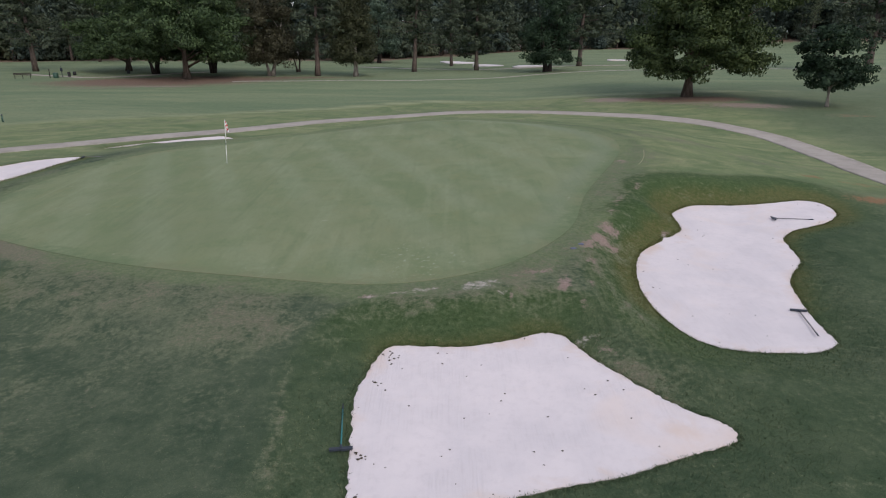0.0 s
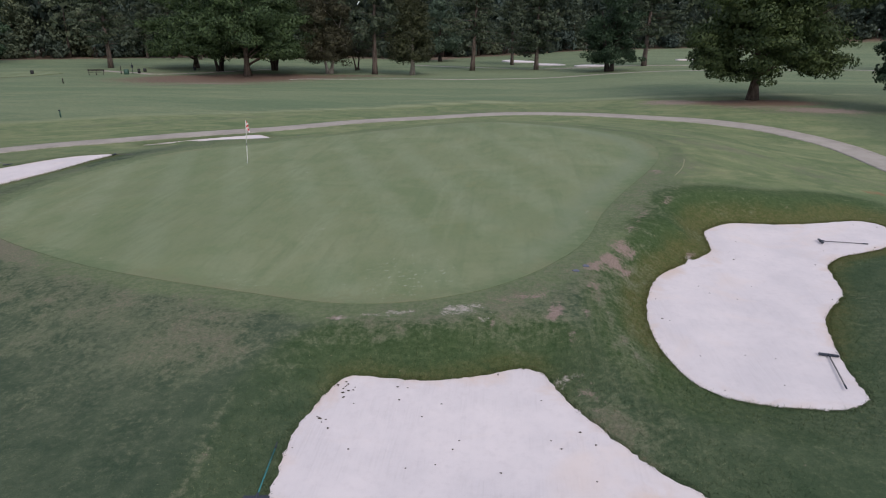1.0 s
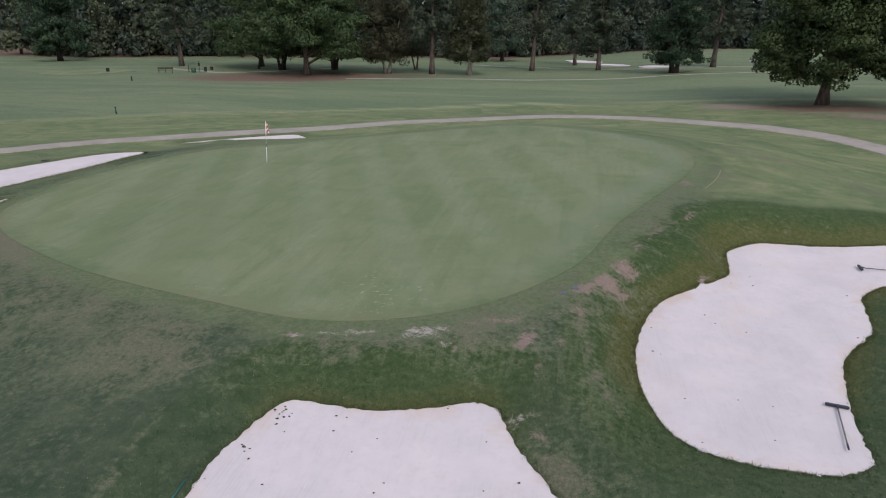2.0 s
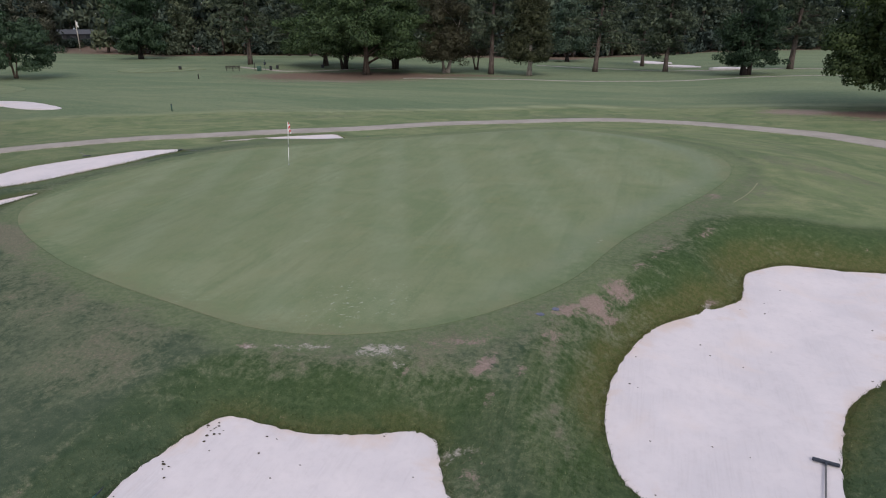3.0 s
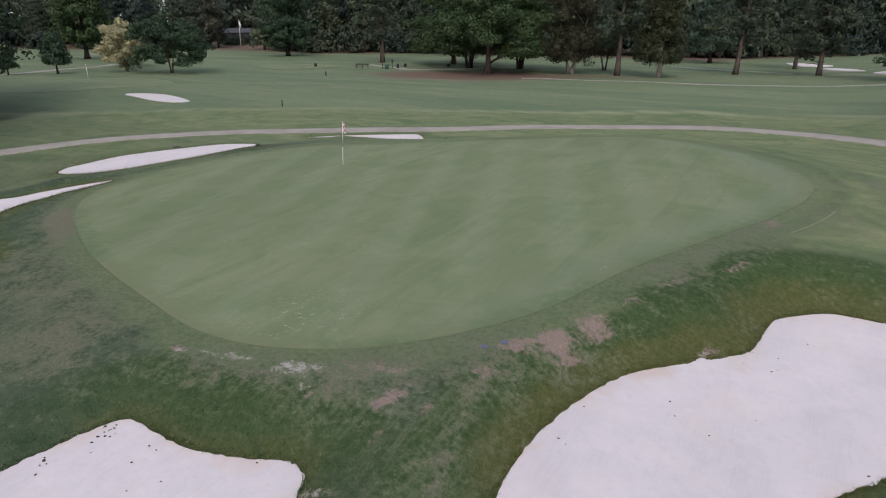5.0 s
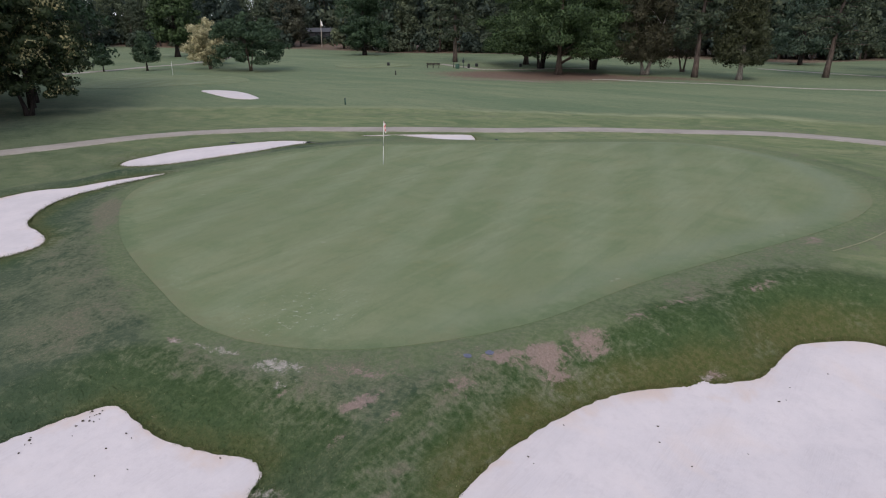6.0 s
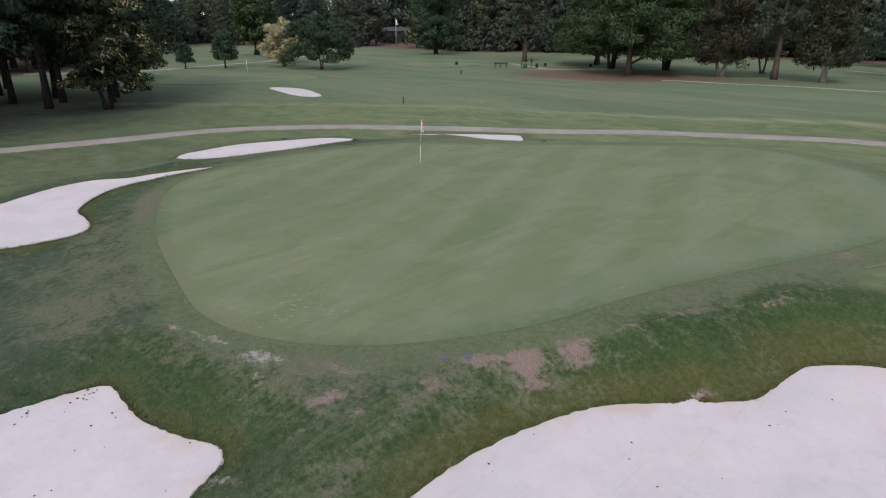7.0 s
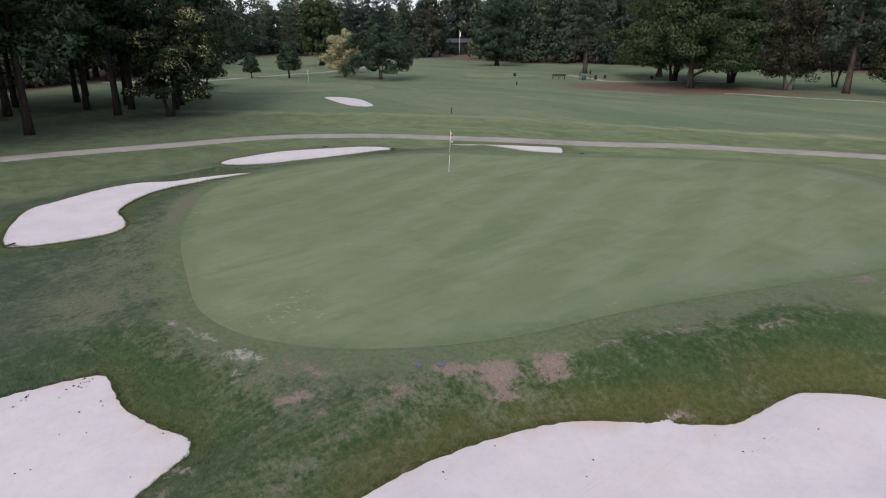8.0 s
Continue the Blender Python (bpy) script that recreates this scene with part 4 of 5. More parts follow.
def crown_points(rng, profile, bottom, top, radius, clumps, size, lobe=1.0, boughs=0):
    """Clump middles inside a crown whose half width follows profile(f), most of them near its skin."""
    f = rng.random(clumps)
    ang = rng.random(clumps) * 2 * np.pi
    lobes = 1 + lobe * (0.16 * np.sin(3 * ang + rng.random() * 6) + 0.10 * np.sin(5 * ang + 7 * f + rng.random() * 6))
    skirt = rng.random(clumps) < 0.22
    f = np.where(skirt, f * 0.22, f)
    r = radius * profile(f) * lobes * np.sqrt(np.where(skirt, rng.uniform(0.45, 1.0, clumps), rng.uniform(0.25, 1.0, clumps)))
    z = bottom + (top - bottom) * f + rng.normal(0, size * 0.3, clumps)
    c = np.stack([r * np.cos(ang), r * np.sin(ang), z], 1)
    if boughs:
        # clumps gather on boughs, with dark hollows between them
        c[:, :2] *= 0.9
        heads = c[:boughs]
        pick = rng.integers(0, boughs, clumps)
        flat = rng.normal(0, 1, (clumps, 3)) * np.array([0.8, 0.8, 0.42]) * size
        flat[:, 2] -= 0.15 * np.hypot(flat[:, 0], flat[:, 1])
        c = np.where(np.arange(clumps)[:, None] < boughs, c, heads[pick] + flat)
    return c, size * rng.uniform(0.65, 1.3, clumps)


def dome(f):
    return np.sqrt(np.clip(1 - ((f - 0.34) / np.where(f > 0.34, 0.68, 0.55)) ** 2, 0.05, 1))


def cone(f):
    return np.clip(0.62 + 1.6 * f, 0, 1) * np.clip(1.02 - f, 0.04, 1) ** 0.62


def oval(f):
    return np.sqrt(np.clip(1 - ((f - 0.45) / 0.57) ** 2, 0.05, 1))


def bell(f):
    return np.clip(0.80 + 2.5 * f, 0, 1) * np.clip(1.03 - f, 0.04, 1) ** 0.45


def stem(rng, height, radius, lean=(0, 0), flare=1.7, bends=0.02, steps=9, tip=0.25):
    t = np.linspace(0, 1, steps)
    wob = np.cumsum(rng.normal(0, bends * height / steps, (steps, 2)), 0)
    wob -= wob[0]
    p = np.column_stack([t * lean[0] * height + wob[:, 0], t * lean[1] * height + wob[:, 1], t * height - 0.15 * (t == 0)])
    r = radius * (1 - (1 - tip) * t) * (1 + (flare - 1) * np.exp(-t * 14))
    return p, r


def limbs(rng, trunk_p, trunk_r, targets, share=(0.35, 0.95), thick=0.45, sides=5):
    """Limbs that leave the stem and reach for the given clumps."""
    out = []
    for c in targets:
        k = rng.uniform(*share)
        # a limb leaves below the clump that it carries
        zs = trunk_p[:, 2]
        z0 = min(max(zs[0] + k * (zs[-1] - zs[0]), zs[0]), max(c[2] - 0.3 * np.hypot(c[0], c[1]), zs[1]))
        a = np.array([np.interp(z0, zs, trunk_p[:, i]) for i in range(3)])
        r = np.interp(z0, zs, trunk_r) * thick
        m = a + (c - a) * 0.5 + np.array([0, 0, 0.10 * np.linalg.norm(c - a)]) + rng.normal(0, 0.06, 3) * np.linalg.norm(c - a)
        pts = [a, a * 0.6 + m * 0.4 + rng.normal(0, 0.05, 3), m, c]
        out.append(tube(pts, [r, r * 0.75, r * 0.5, r * 0.18], sides))
    return out


def broadleaf(seed, height, radius, bottom, trunk_r, bark, leaf, clumps=90, size=1.3, per=110, leaf_size=(0.42, 0.26), profile=dome, stems=1, lean=(0, 0), squash=0.75, limb_count=14, droop=0.3, core=0, lobe=1.0, boughs=0, shift=(0, 0)):
    rng = np.random.default_rng(seed)
    c, r = crown_points(rng, profile, bottom + size * 0.55, height - size * 0.6, radius - size * 0.5, clumps, size, lobe, boughs)
    c[:, :2] += np.array(shift) * np.clip((c[:, 2:] - bottom) / (height - bottom) * 2, 0, 1)
    p, d = clumped(rng, c, r, per, squash)
    crown = leaves(rng, p, d, *leaf_size, droop=droop)
    if core:
        # large leaves deep inside close the crown
        mid = np.array([0, 0, (bottom + height) / 2])
        q = mid + (p[rng.integers(0, len(p), core)] - mid) * rng.uniform(0.35, 0.78, (core, 1)) * np.array([1, 1, 0.9])
        v, f, w = leaves(rng, q, unit(rng, core), leaf_size[0] * 1.8, leaf_size[1] * 1.8)
        crown = (np.vstack([crown[0], v]), np.vstack([crown[1], f + len(crown[0])]), np.vstack([crown[2], w]))
    wood = []
    for k in range(stems):
        a = k * 2 * np.pi / stems + rng.random()
        spread = 0.0 if stems == 1 else 0.16 + 0.12 * rng.random()
        tp, tr = stem(rng, height * 0.72 if stems == 1 else height * 0.6, trunk_r * (1 if stems == 1 else rng.uniform(0.7, 1)), (lean[0] + spread * math.cos(a), lean[1] + spread * math.sin(a)), bends=0.035)
        if stems > 1:
            tp[:, 0] += 0.25 * trunk_r * 3 * math.cos(a)
            tp[:, 1] += 0.25 * trunk_r * 3 * math.sin(a)
        wood.append(tube(tp, tr, 9))
        near = c[np.argsort(rng.random(len(c)))[:max(1, limb_count // stems)]]
        near = near * np.array([0.62, 0.62, 0.9])
        wood += limbs(rng, tp, tr, near, (max(0.18, bottom / height * 0.8), 0.95))
    return wood, crown, bark, leaf


def pine(seed, height, radius, bottom, trunk_r, bark=None, leaf=None, tiers=34, per=95, lean=(0, 0), size=1.1, stubs=4, needle=(0.46, 0.13)):
    rng = np.random.default_rng(seed)
    tp, tr = stem(rng, height, trunk_r, lean, 1.35, 0.012, 12, 0.15)
    wood, cs, rs = [tube(tp, tr, 9)], [], []
    for k in range(tiers):
        f = (k + rng.random()) / tiers
        z = bottom + (height - bottom) * f
        a = rng.random() * 2 * np.pi
        reach = radius * (1 - 0.72 * f) * rng.uniform(0.55, 1.1)
        base = np.array([np.interp(z, tp[:, 2], tp[:, i]) for i in range(3)])
        end = base + np.array([reach * math.cos(a), reach * math.sin(a), rng.uniform(-0.12, 0.22) * reach])
        r = np.interp(z, tp[:, 2], tr) * 0.3
        mid = (base + end) / 2 + np.array([0, 0, rng.uniform(-0.02, 0.12) * reach])
        wood.append(tube([base, mid, end], [r, r * 0.6, r * 0.15], 5))
        for s in (1.0, 0.72, 0.45, 0.2):
            if s * reach > 0.4 and rng.random() < 0.85:
                cs.append(base + (end - base) * s + rng.normal(0, 0.3, 3))
                rs.append(size * rng.uniform(0.6, 1.15) * (0.7 + 0.3 * s))
    for k in range(stubs):
        z = bottom * rng.uniform(0.55, 0.98)
        a = rng.random() * 2 * np.pi
        base = np.array([np.interp(z, tp[:, 2], tp[:, i]) for i in range(3)])
        ln = rng.uniform(0.8, 2.4)
        wood.append(tube([base, base + np.array([math.cos(a), math.sin(a), 0.15]) * ln * 0.5, base + np.array([math.cos(a + 0.3), math.sin(a + 0.3), 0.05]) * ln], [trunk_r * 0.2, trunk_r * 0.12, 0.02], 5))
    p, d = clumped(rng, np.array(cs), np.array(rs), per, 0.55)
    crown = leaves(rng, p, d, *needle, 0.1)
    return wood, crown, bark or BARK_PINE, leaf or PINE_LEAF


def plant(made, name, label, x, y, turn=0.0, group="", sink=0.06):
    """Stand a tree on the ground: a trunk with its limbs, and a crown."""
    wood, crown, bark, leaf = made
    ob = thing(name, label, "tree", pose(x, y, at(x, y) - sink, 0, 0, turn), group)
    part("trunk", mesh_of("trunk", *joined(wood), bark, True), ob)
    part("crown", foliage_mesh("crown", crown, leaf), ob)
    return ob


def again(ob, x, y, turn, scale=1.0, label=""):
    c = copy_thing(ob, pose(x, y, at(x, y) - 0.06, 0, 0, turn) @ Matrix.Scale(scale, 4))
    return tagged(c, label) if label else c


# the oak by the path and the young tree beside it
plant(broadleaf(11, 18.5, 8.7, 2.5, 0.42, BARK_OAK, OAK_LEAF, 400, 1.0, 170, (0.27, 0.17), dome, limb_count=14, squash=0.60, core=12000, lobe=0.5, boughs=84, shift=(0.25, -0.95)), "oak_tree", "large spreading oak with dense green leaves on a mulch bed", 26.9, 72.0, 75)
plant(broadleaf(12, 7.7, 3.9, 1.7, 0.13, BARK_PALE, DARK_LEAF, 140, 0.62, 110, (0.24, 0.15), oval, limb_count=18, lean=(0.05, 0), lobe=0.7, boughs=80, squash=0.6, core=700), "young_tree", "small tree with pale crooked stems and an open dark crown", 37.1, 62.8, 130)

# the broad shade trees on the mulch bed
big = broadleaf(21, 19.0, 10.8, 3.0, 0.5, BARK_OAK, MAG_LEAF, 250, 1.45, 190, (0.36, 0.24), dome, limb_count=12, squash=0.62, core=5000, boughs=38)
shade = plant(big, "shade_tree", "broad shade tree with glossy green leaves over a mulch bed", -44.2, 113.8, 0, "shade trees on the mulch bed")
plant(broadleaf(22, 18.0, 10.4, 2.9, 0.36, BARK_DARK, MAG_LEAF, 230, 1.45, 180, (0.36, 0.24), dome, squash=0.62, stems=3, limb_count=12, core=5000, boughs=36), "shade_tree", "dark several-stemmed shade tree with dense glossy leaves", -54.8, 126.0, 40, "shade trees on the mulch bed")
plant(broadleaf(23, 18.5, 9.0, 3.2, 0.3, BARK_DARK, MAG_LEAF, 210, 1.45, 180, (0.36, 0.24), dome, squash=0.62, stems=4, limb_count=12, core=5000, boughs=34), "shade_tree", "dark several-stemmed shade tree with dense glossy leaves", -44.6, 128.2, 90, "shade trees on the mulch bed")

again(shade, -65.5, 138.0, 200, 0.95)

# cedars and pines beyond the second path
plant(broadleaf(31, 17.0, 5.4, 2.1, 0.33, BARK_PALE, BROWN_LEAF, 260, 0.95, 110, (0.36, 0.15), oval, stems=2, limb_count=2, squash=0.8, core=1500, boughs=60), "cedar_tree", "bronze-green cedar with pale forked stems", -31.6, 121.4, 0, "trees by the second path")
plant(broadleaf(32, 19.0, 4.4, 2.2, 0.36, BARK_PALE, CEDAR_LEAF, 260, 0.9, 110, (0.36, 0.15), bell, limb_count=8, squash=0.95, core=2500), "cedar_tree", "dense dark conical cedar with a pale bare trunk", -16.1, 121.6, 0, "trees by the second path")
tall = plant(pine(33, 25.0, 6.2, 5.0, 0.44, tiers=60, per=70, needle=(0.6, 0.2), size=1.25, lean=(0.02, 0)), "pine_tree", "tall pine with a reddish-brown trunk and high crown", -23.0, 121.3, 20, "pines")
plant(broadleaf(34, 9.0, 3.4, 2.4, 0.22, BARK_OAK, BROWN_LEAF, 60, 0.9, 80, (0.36, 0.16), oval, stems=2, limb_count=12), "dogwood_tree", "small open tree with forked stems and sparse bronze leaves", -29.3, 134.0, 0)
plant(pine(35, 22.0, 6.4, 5.5, 0.44, tiers=56, lean=(0.05, 0), per=75, needle=(0.6, 0.2), size=1.25), "pine_tree", "leaning pine with a rough trunk and ragged crown", -5.9, 134.7, 0, "pines")
plant(pine(36, 18.0, 6.2, 3.2, 0.42, tiers=64, per=80, needle=(0.6, 0.2), lean=(-0.01, 0)), "pine_tree", "bushy pine with branches low on the trunk", 6.9, 137.0, 70, "pines")
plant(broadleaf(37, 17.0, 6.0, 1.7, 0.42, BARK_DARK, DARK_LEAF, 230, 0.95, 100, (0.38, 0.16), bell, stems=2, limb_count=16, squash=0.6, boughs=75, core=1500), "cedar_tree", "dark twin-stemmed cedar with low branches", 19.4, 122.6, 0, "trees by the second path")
plant(pine(38, 21.0, 6.0, 4.5, 0.46, tiers=56, per=80, needle=(0.6, 0.2), lean=(0.03, 0)), "pine_tree", "pine with a thick trunk and low ragged crown", 27.8, 135.5, 0, "pines")
plant(broadleaf(39, 15.0, 6.2, 2.2, 0.4, BARK_DARK, GREY_LEAF, 130, 1.3, 90, (0.5, 0.3), dome, limb_count=16), "shade_tree", "grey-green round tree at the edge of the woods", -16.5, 172.0, 0)
again(tall, -83.3, 135.2, 130, 1.1, "tall pine with a pale bare trunk and dead side branches")
again(tall, 74.0, 115.2, 60, 1.3)
again(tall, 2.0, 158.0, 200, 0.8)
again(tall, -83.0, 176.0, 200, 0.85)
again(tall, -92.0, 178.0, 80, 0.8)
again(tall, -101.0, 181.0, 300, 0.75)

# trees of the far fairway on the west side
plant(broadleaf(41, 9.6, 8.6, 1.6, 0.2, BARK_OAK, ROUND_LEAF, 170, 0.95, 120, (0.34, 0.20), dome, stems=3, limb_count=9, core=1500, lobe=0.7, boughs=44, squash=0.6), "round_tree", "low round dark tree with several short stems", -94.3, 85.6, 0)
cream = plant(broadleaf(42, 7.8, 4.1, 1.5, 0.16, BARK_OAK, CREAM_LEAF, 110, 0.75, 110, (0.28, 0.2), oval, stems=3, limb_count=12, boughs=30, core=500), "blossom_tree", "small tree covered in cream blossom", -105.2, 84.0, 0, "cream blossom trees")
again(cream, -118.0, 92.0, 120, 1.15)
fir = plant(broadleaf(43, 7.2, 3.0, 1.6, 0.16, BARK_DARK, ROUND_LEAF, 90, 0.75, 90, (0.36, 0.16), cone, limb_count=12), "young_tree", "young dark tree with a pointed crown", -110.5, 73.9, 0, "young trees on the far fairway")
again(fir, -115.3, 67.9, 90, 0.7)
again(fir, -97.0, 52.0, 200, 0.9)
plant(broadleaf(44, 20.5, 8.3, 2.0, 0.5, BARK_DARK, ROUND_LEAF, 230, 1.35, 120, (0.50, 0.30), oval, limb_count=18, boughs=60, core=1500), "round_tree", "tall rounded dark tree standing alone", -127.0, 149.0, 0)
plant(broadleaf(45, 19.0, 7.0, 4.0, 0.55, BARK_DARK, MAG_LEAF, 150, 1.5, 90, (0.7, 0.4), oval, limb_count=18), "shade_tree", "broad dark tree on the far fairway", -159.0, 108.6, 0)
plant(broadleaf(46, 27.0, 9.5, 3.0, 0.9, BARK_PINE, FAR_CEDAR_LEAF, 190, 1.9, 90, (0.9, 0.4), cone, limb_count=14), "cedar_tree", "tall broad bronze cedar at the edge of the woods", -207.0, 186.0, 0)

# the grove beyond the path; its shade is put into darker needles and bark
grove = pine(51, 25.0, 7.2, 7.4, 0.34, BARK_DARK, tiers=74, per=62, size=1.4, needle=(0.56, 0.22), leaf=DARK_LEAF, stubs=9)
first = plant(grove, "pine_tree", "tall pine in a shady grove beside the path, its needles darkened for shade", -49.9, 19.6, 0, "pines of the grove")
for x, y, turn, s in ((-61.2, 29.3, 40, 1.0), (-65.8, 31.9, 150, 0.95), (-68.9, 27.9, 260, 0.9), (-68.0, 20.1, 80, 1.05), (-60.0, 12.0, 200, 1.0), (-78.0, 22.0, 310, 0.95),
                      (-82.0, 36.0, 20, 1.0), (-62.4, 35.8, 225, 0.9), (-75.0, 43.0, 75, 0.8), (-72.0, 33.0, 45, 1.0), (-80.0, 29.0, 215, 1.0)):
    again(first, x, y, turn, s)
# pines added mostly out of view, to keep light off the grove
shading_pine = plant(pine(53, 24.0, 7.6, 5.5, 0.36, BARK_DARK, tiers=56, per=46, size=1.5, needle=(0.62, 0.24), leaf=DARK_LEAF), "pine_tree", "tall pine in a shady grove beside the path, its needles darkened for shade", -58.0, 2.0, 90, "pines of the grove")
for x, y, turn, s in ((-74.0, 12.0, 30, 1.0), (-70.0, 6.0, 170, 1.0), (-44.0, 3.0, 20, 1.0), (-46.0, 11.0, 140, 0.95), (-51.0, 12.0, 75, 0.85), (-49.5, 4.5, 260, 0.8),
                      (-42.0, -4.0, 170, 0.8), (-56.0, -6.0, 330, 0.9), (-84.0, 8.0, 60, 1.0), (-86.0, 20.0, 250, 1.05), (-90.0, 32.0, 15, 1.0), (-66.0, -4.0, 100, 1.0), (-78.0, -2.0, 290, 1.0)):
    again(shading_pine, x, y, turn, s)
plant(pine(58, 24.0, 9.6, 4.6, 0.36, BARK_DARK, tiers=70, per=60, size=1.4, needle=(0.56, 0.22), leaf=DARK_LEAF), "pine_tree", "broad pine with low hanging boughs, its needles darkened for shade", -67.5, 38.0, 0, "pines of the grove")
plant(broadleaf(57, 10.9, 5.4, 1.9, 0.24, BARK_DARK, FLOWER_LEAF, 150, 0.8, 150, (0.26, 0.17), oval, stems=2, limb_count=10, core=1800, lobe=1.5, boughs=34, squash=0.62, shift=(0.75, 0.9)), "blossom_tree", "broad dark tree with pale yellow blossom under the pines", -56.6, 33.4, 0)


# ---- woods all round ----
def woods():
    rng = np.random.default_rng(77)
    kinds = [broadleaf(71, 20, 6.5, 2.5, 0.4, BARK_DARK, WOODS_LEAF, 40, 2.0, 17, (1.5, 0.95), oval, limb_count=2),
             pine(72, 24, 5.5, 6.0, 0.4, BARK_DARK, WOODS_LEAF, tiers=28, per=10, size=1.9),
             broadleaf(73, 18, 5.0, 1.5, 0.4, BARK_DARK, WOODS_LEAF, 42, 1.6, 15, (1.6, 1.0), cone, limb_count=2),
             broadleaf(74, 6.0, 4.0, 0.0, 0.1, BARK_DARK, WOODS_LEAF, 26, 1.5, 24, (1.2, 0.8), dome, limb_count=1)]
    kinds += [broadleaf(75, 20, 6.5, 2.5, 0.4, BARK_DARK, WOODS_LEAF, 52, 1.9, 30, (0.95, 0.55), oval, limb_count=2, core=150),
              pine(76, 24, 5.5, 6.0, 0.4, BARK_DARK, WOODS_LEAF, tiers=30, per=18, size=1.9),
              broadleaf(77, 18, 5.0, 1.5, 0.4, BARK_DARK, WOODS_LEAF, 54, 1.5, 27, (0.95, 0.55), cone, limb_count=2, core=120),
              broadleaf(78, 6.0, 4.0, 0.0, 0.1, BARK_DARK, WOODS_LEAF, 34, 1.3, 34, (0.8, 0.5), dome, limb_count=1, core=100)]
    kinds_v = []
    for i, k in enumerate(kinds):
        v = k[1][0].reshape(-1, 4, 3)
        c = v.mean(1, keepdims=True)
        grow = 3.4 if i == 1 else 2.3 if i == 5 else 1.0
        kinds_v.append(((v - c) * grow + c).reshape(-1, 3))
    trunks, crowns, ways, tones = [], [], [], []
    a = -46.0
    while a < 98:
        d0 = np.interp(a, WOOD_AZ, WOOD_FAR)
        for row in range(3 if a < -38 or a > 87 else 6 if a < -14 or 44 < a < 70 else 5):
            house = 45.2 < a < 49.8
            d = (d0 if not house else 352) + (row - 1) * (7 if row < 4 else 12) + rng.uniform(-4, 4)
            b = radians(a + rng.uniform(-1, 1))
            x, y = 7 - math.sin(b) * d, 6 + math.cos(b) * d
            house = 45.2 < a < 49.8
            if house and row < 3:
                d = 300 + 3 * row + rng.uniform(-1, 1)
                x, y = 7 - math.sin(b) * d, 6 + math.cos(b) * d
            k = (3 if row == 0 or house and row < 3 else int(rng.choice([0, 0, 0, 1, 1, 1, 2, 2, 3]))) + (4 if row < 2 and -36 < a < 86 else 0)
            if row == 0 and rng.random() < 0.45 and not house:
                continue
            s = rng.uniform(0.8, 1.2) * (0.92 if 50 < a < 67 else 0.5 if house and row < 3 else 1.0)
            s *= 1.45 if row >= 3 and not 49 < a < 72 else 1.0
            t = rng.random() * 2 * np.pi
            rot = np.array([[math.cos(t), -math.sin(t), 0], [math.sin(t), math.cos(t), 0], [0, 0, 1]]) * s
            z = float(lie(x, y)) - 0.1
            tones.append(np.full(len(kinds_v[k]), np.clip(rng.normal(0.42, 0.27), 0, 1)))
            crowns.append(kinds_v[k] @ rot.T + (x, y, z))
            ways.append(kinds[k][1][2] @ rot.T / s)
            if k not in (3, 7) and row < 4:
                tp, tr = stem(rng, 12 * s, 0.32 * s, (rng.normal(0, 0.03), rng.normal(0, 0.03)), 1.4, 0.01, 5)
                v, f = tube(tp + (x, y, z), tr, 6)
                trunks.append((v, f))
        a += 1.02 * 220 / d0
    v = np.vstack(crowns)
    ob = thing("woods", "dense dark mixed woodland closing off the course", "woods", kind="stuff")
    me = foliage_mesh("foliage", (v, np.arange(len(v)).reshape(-1, 4), np.vstack(ways)), WOODS_LEAF)
    values(me, tone=np.concatenate(tones))
    part("foliage", me, ob)
    part("trunks", mesh_of("trunks", *joined(trunks), BARK_PINE, True), ob)


woods()


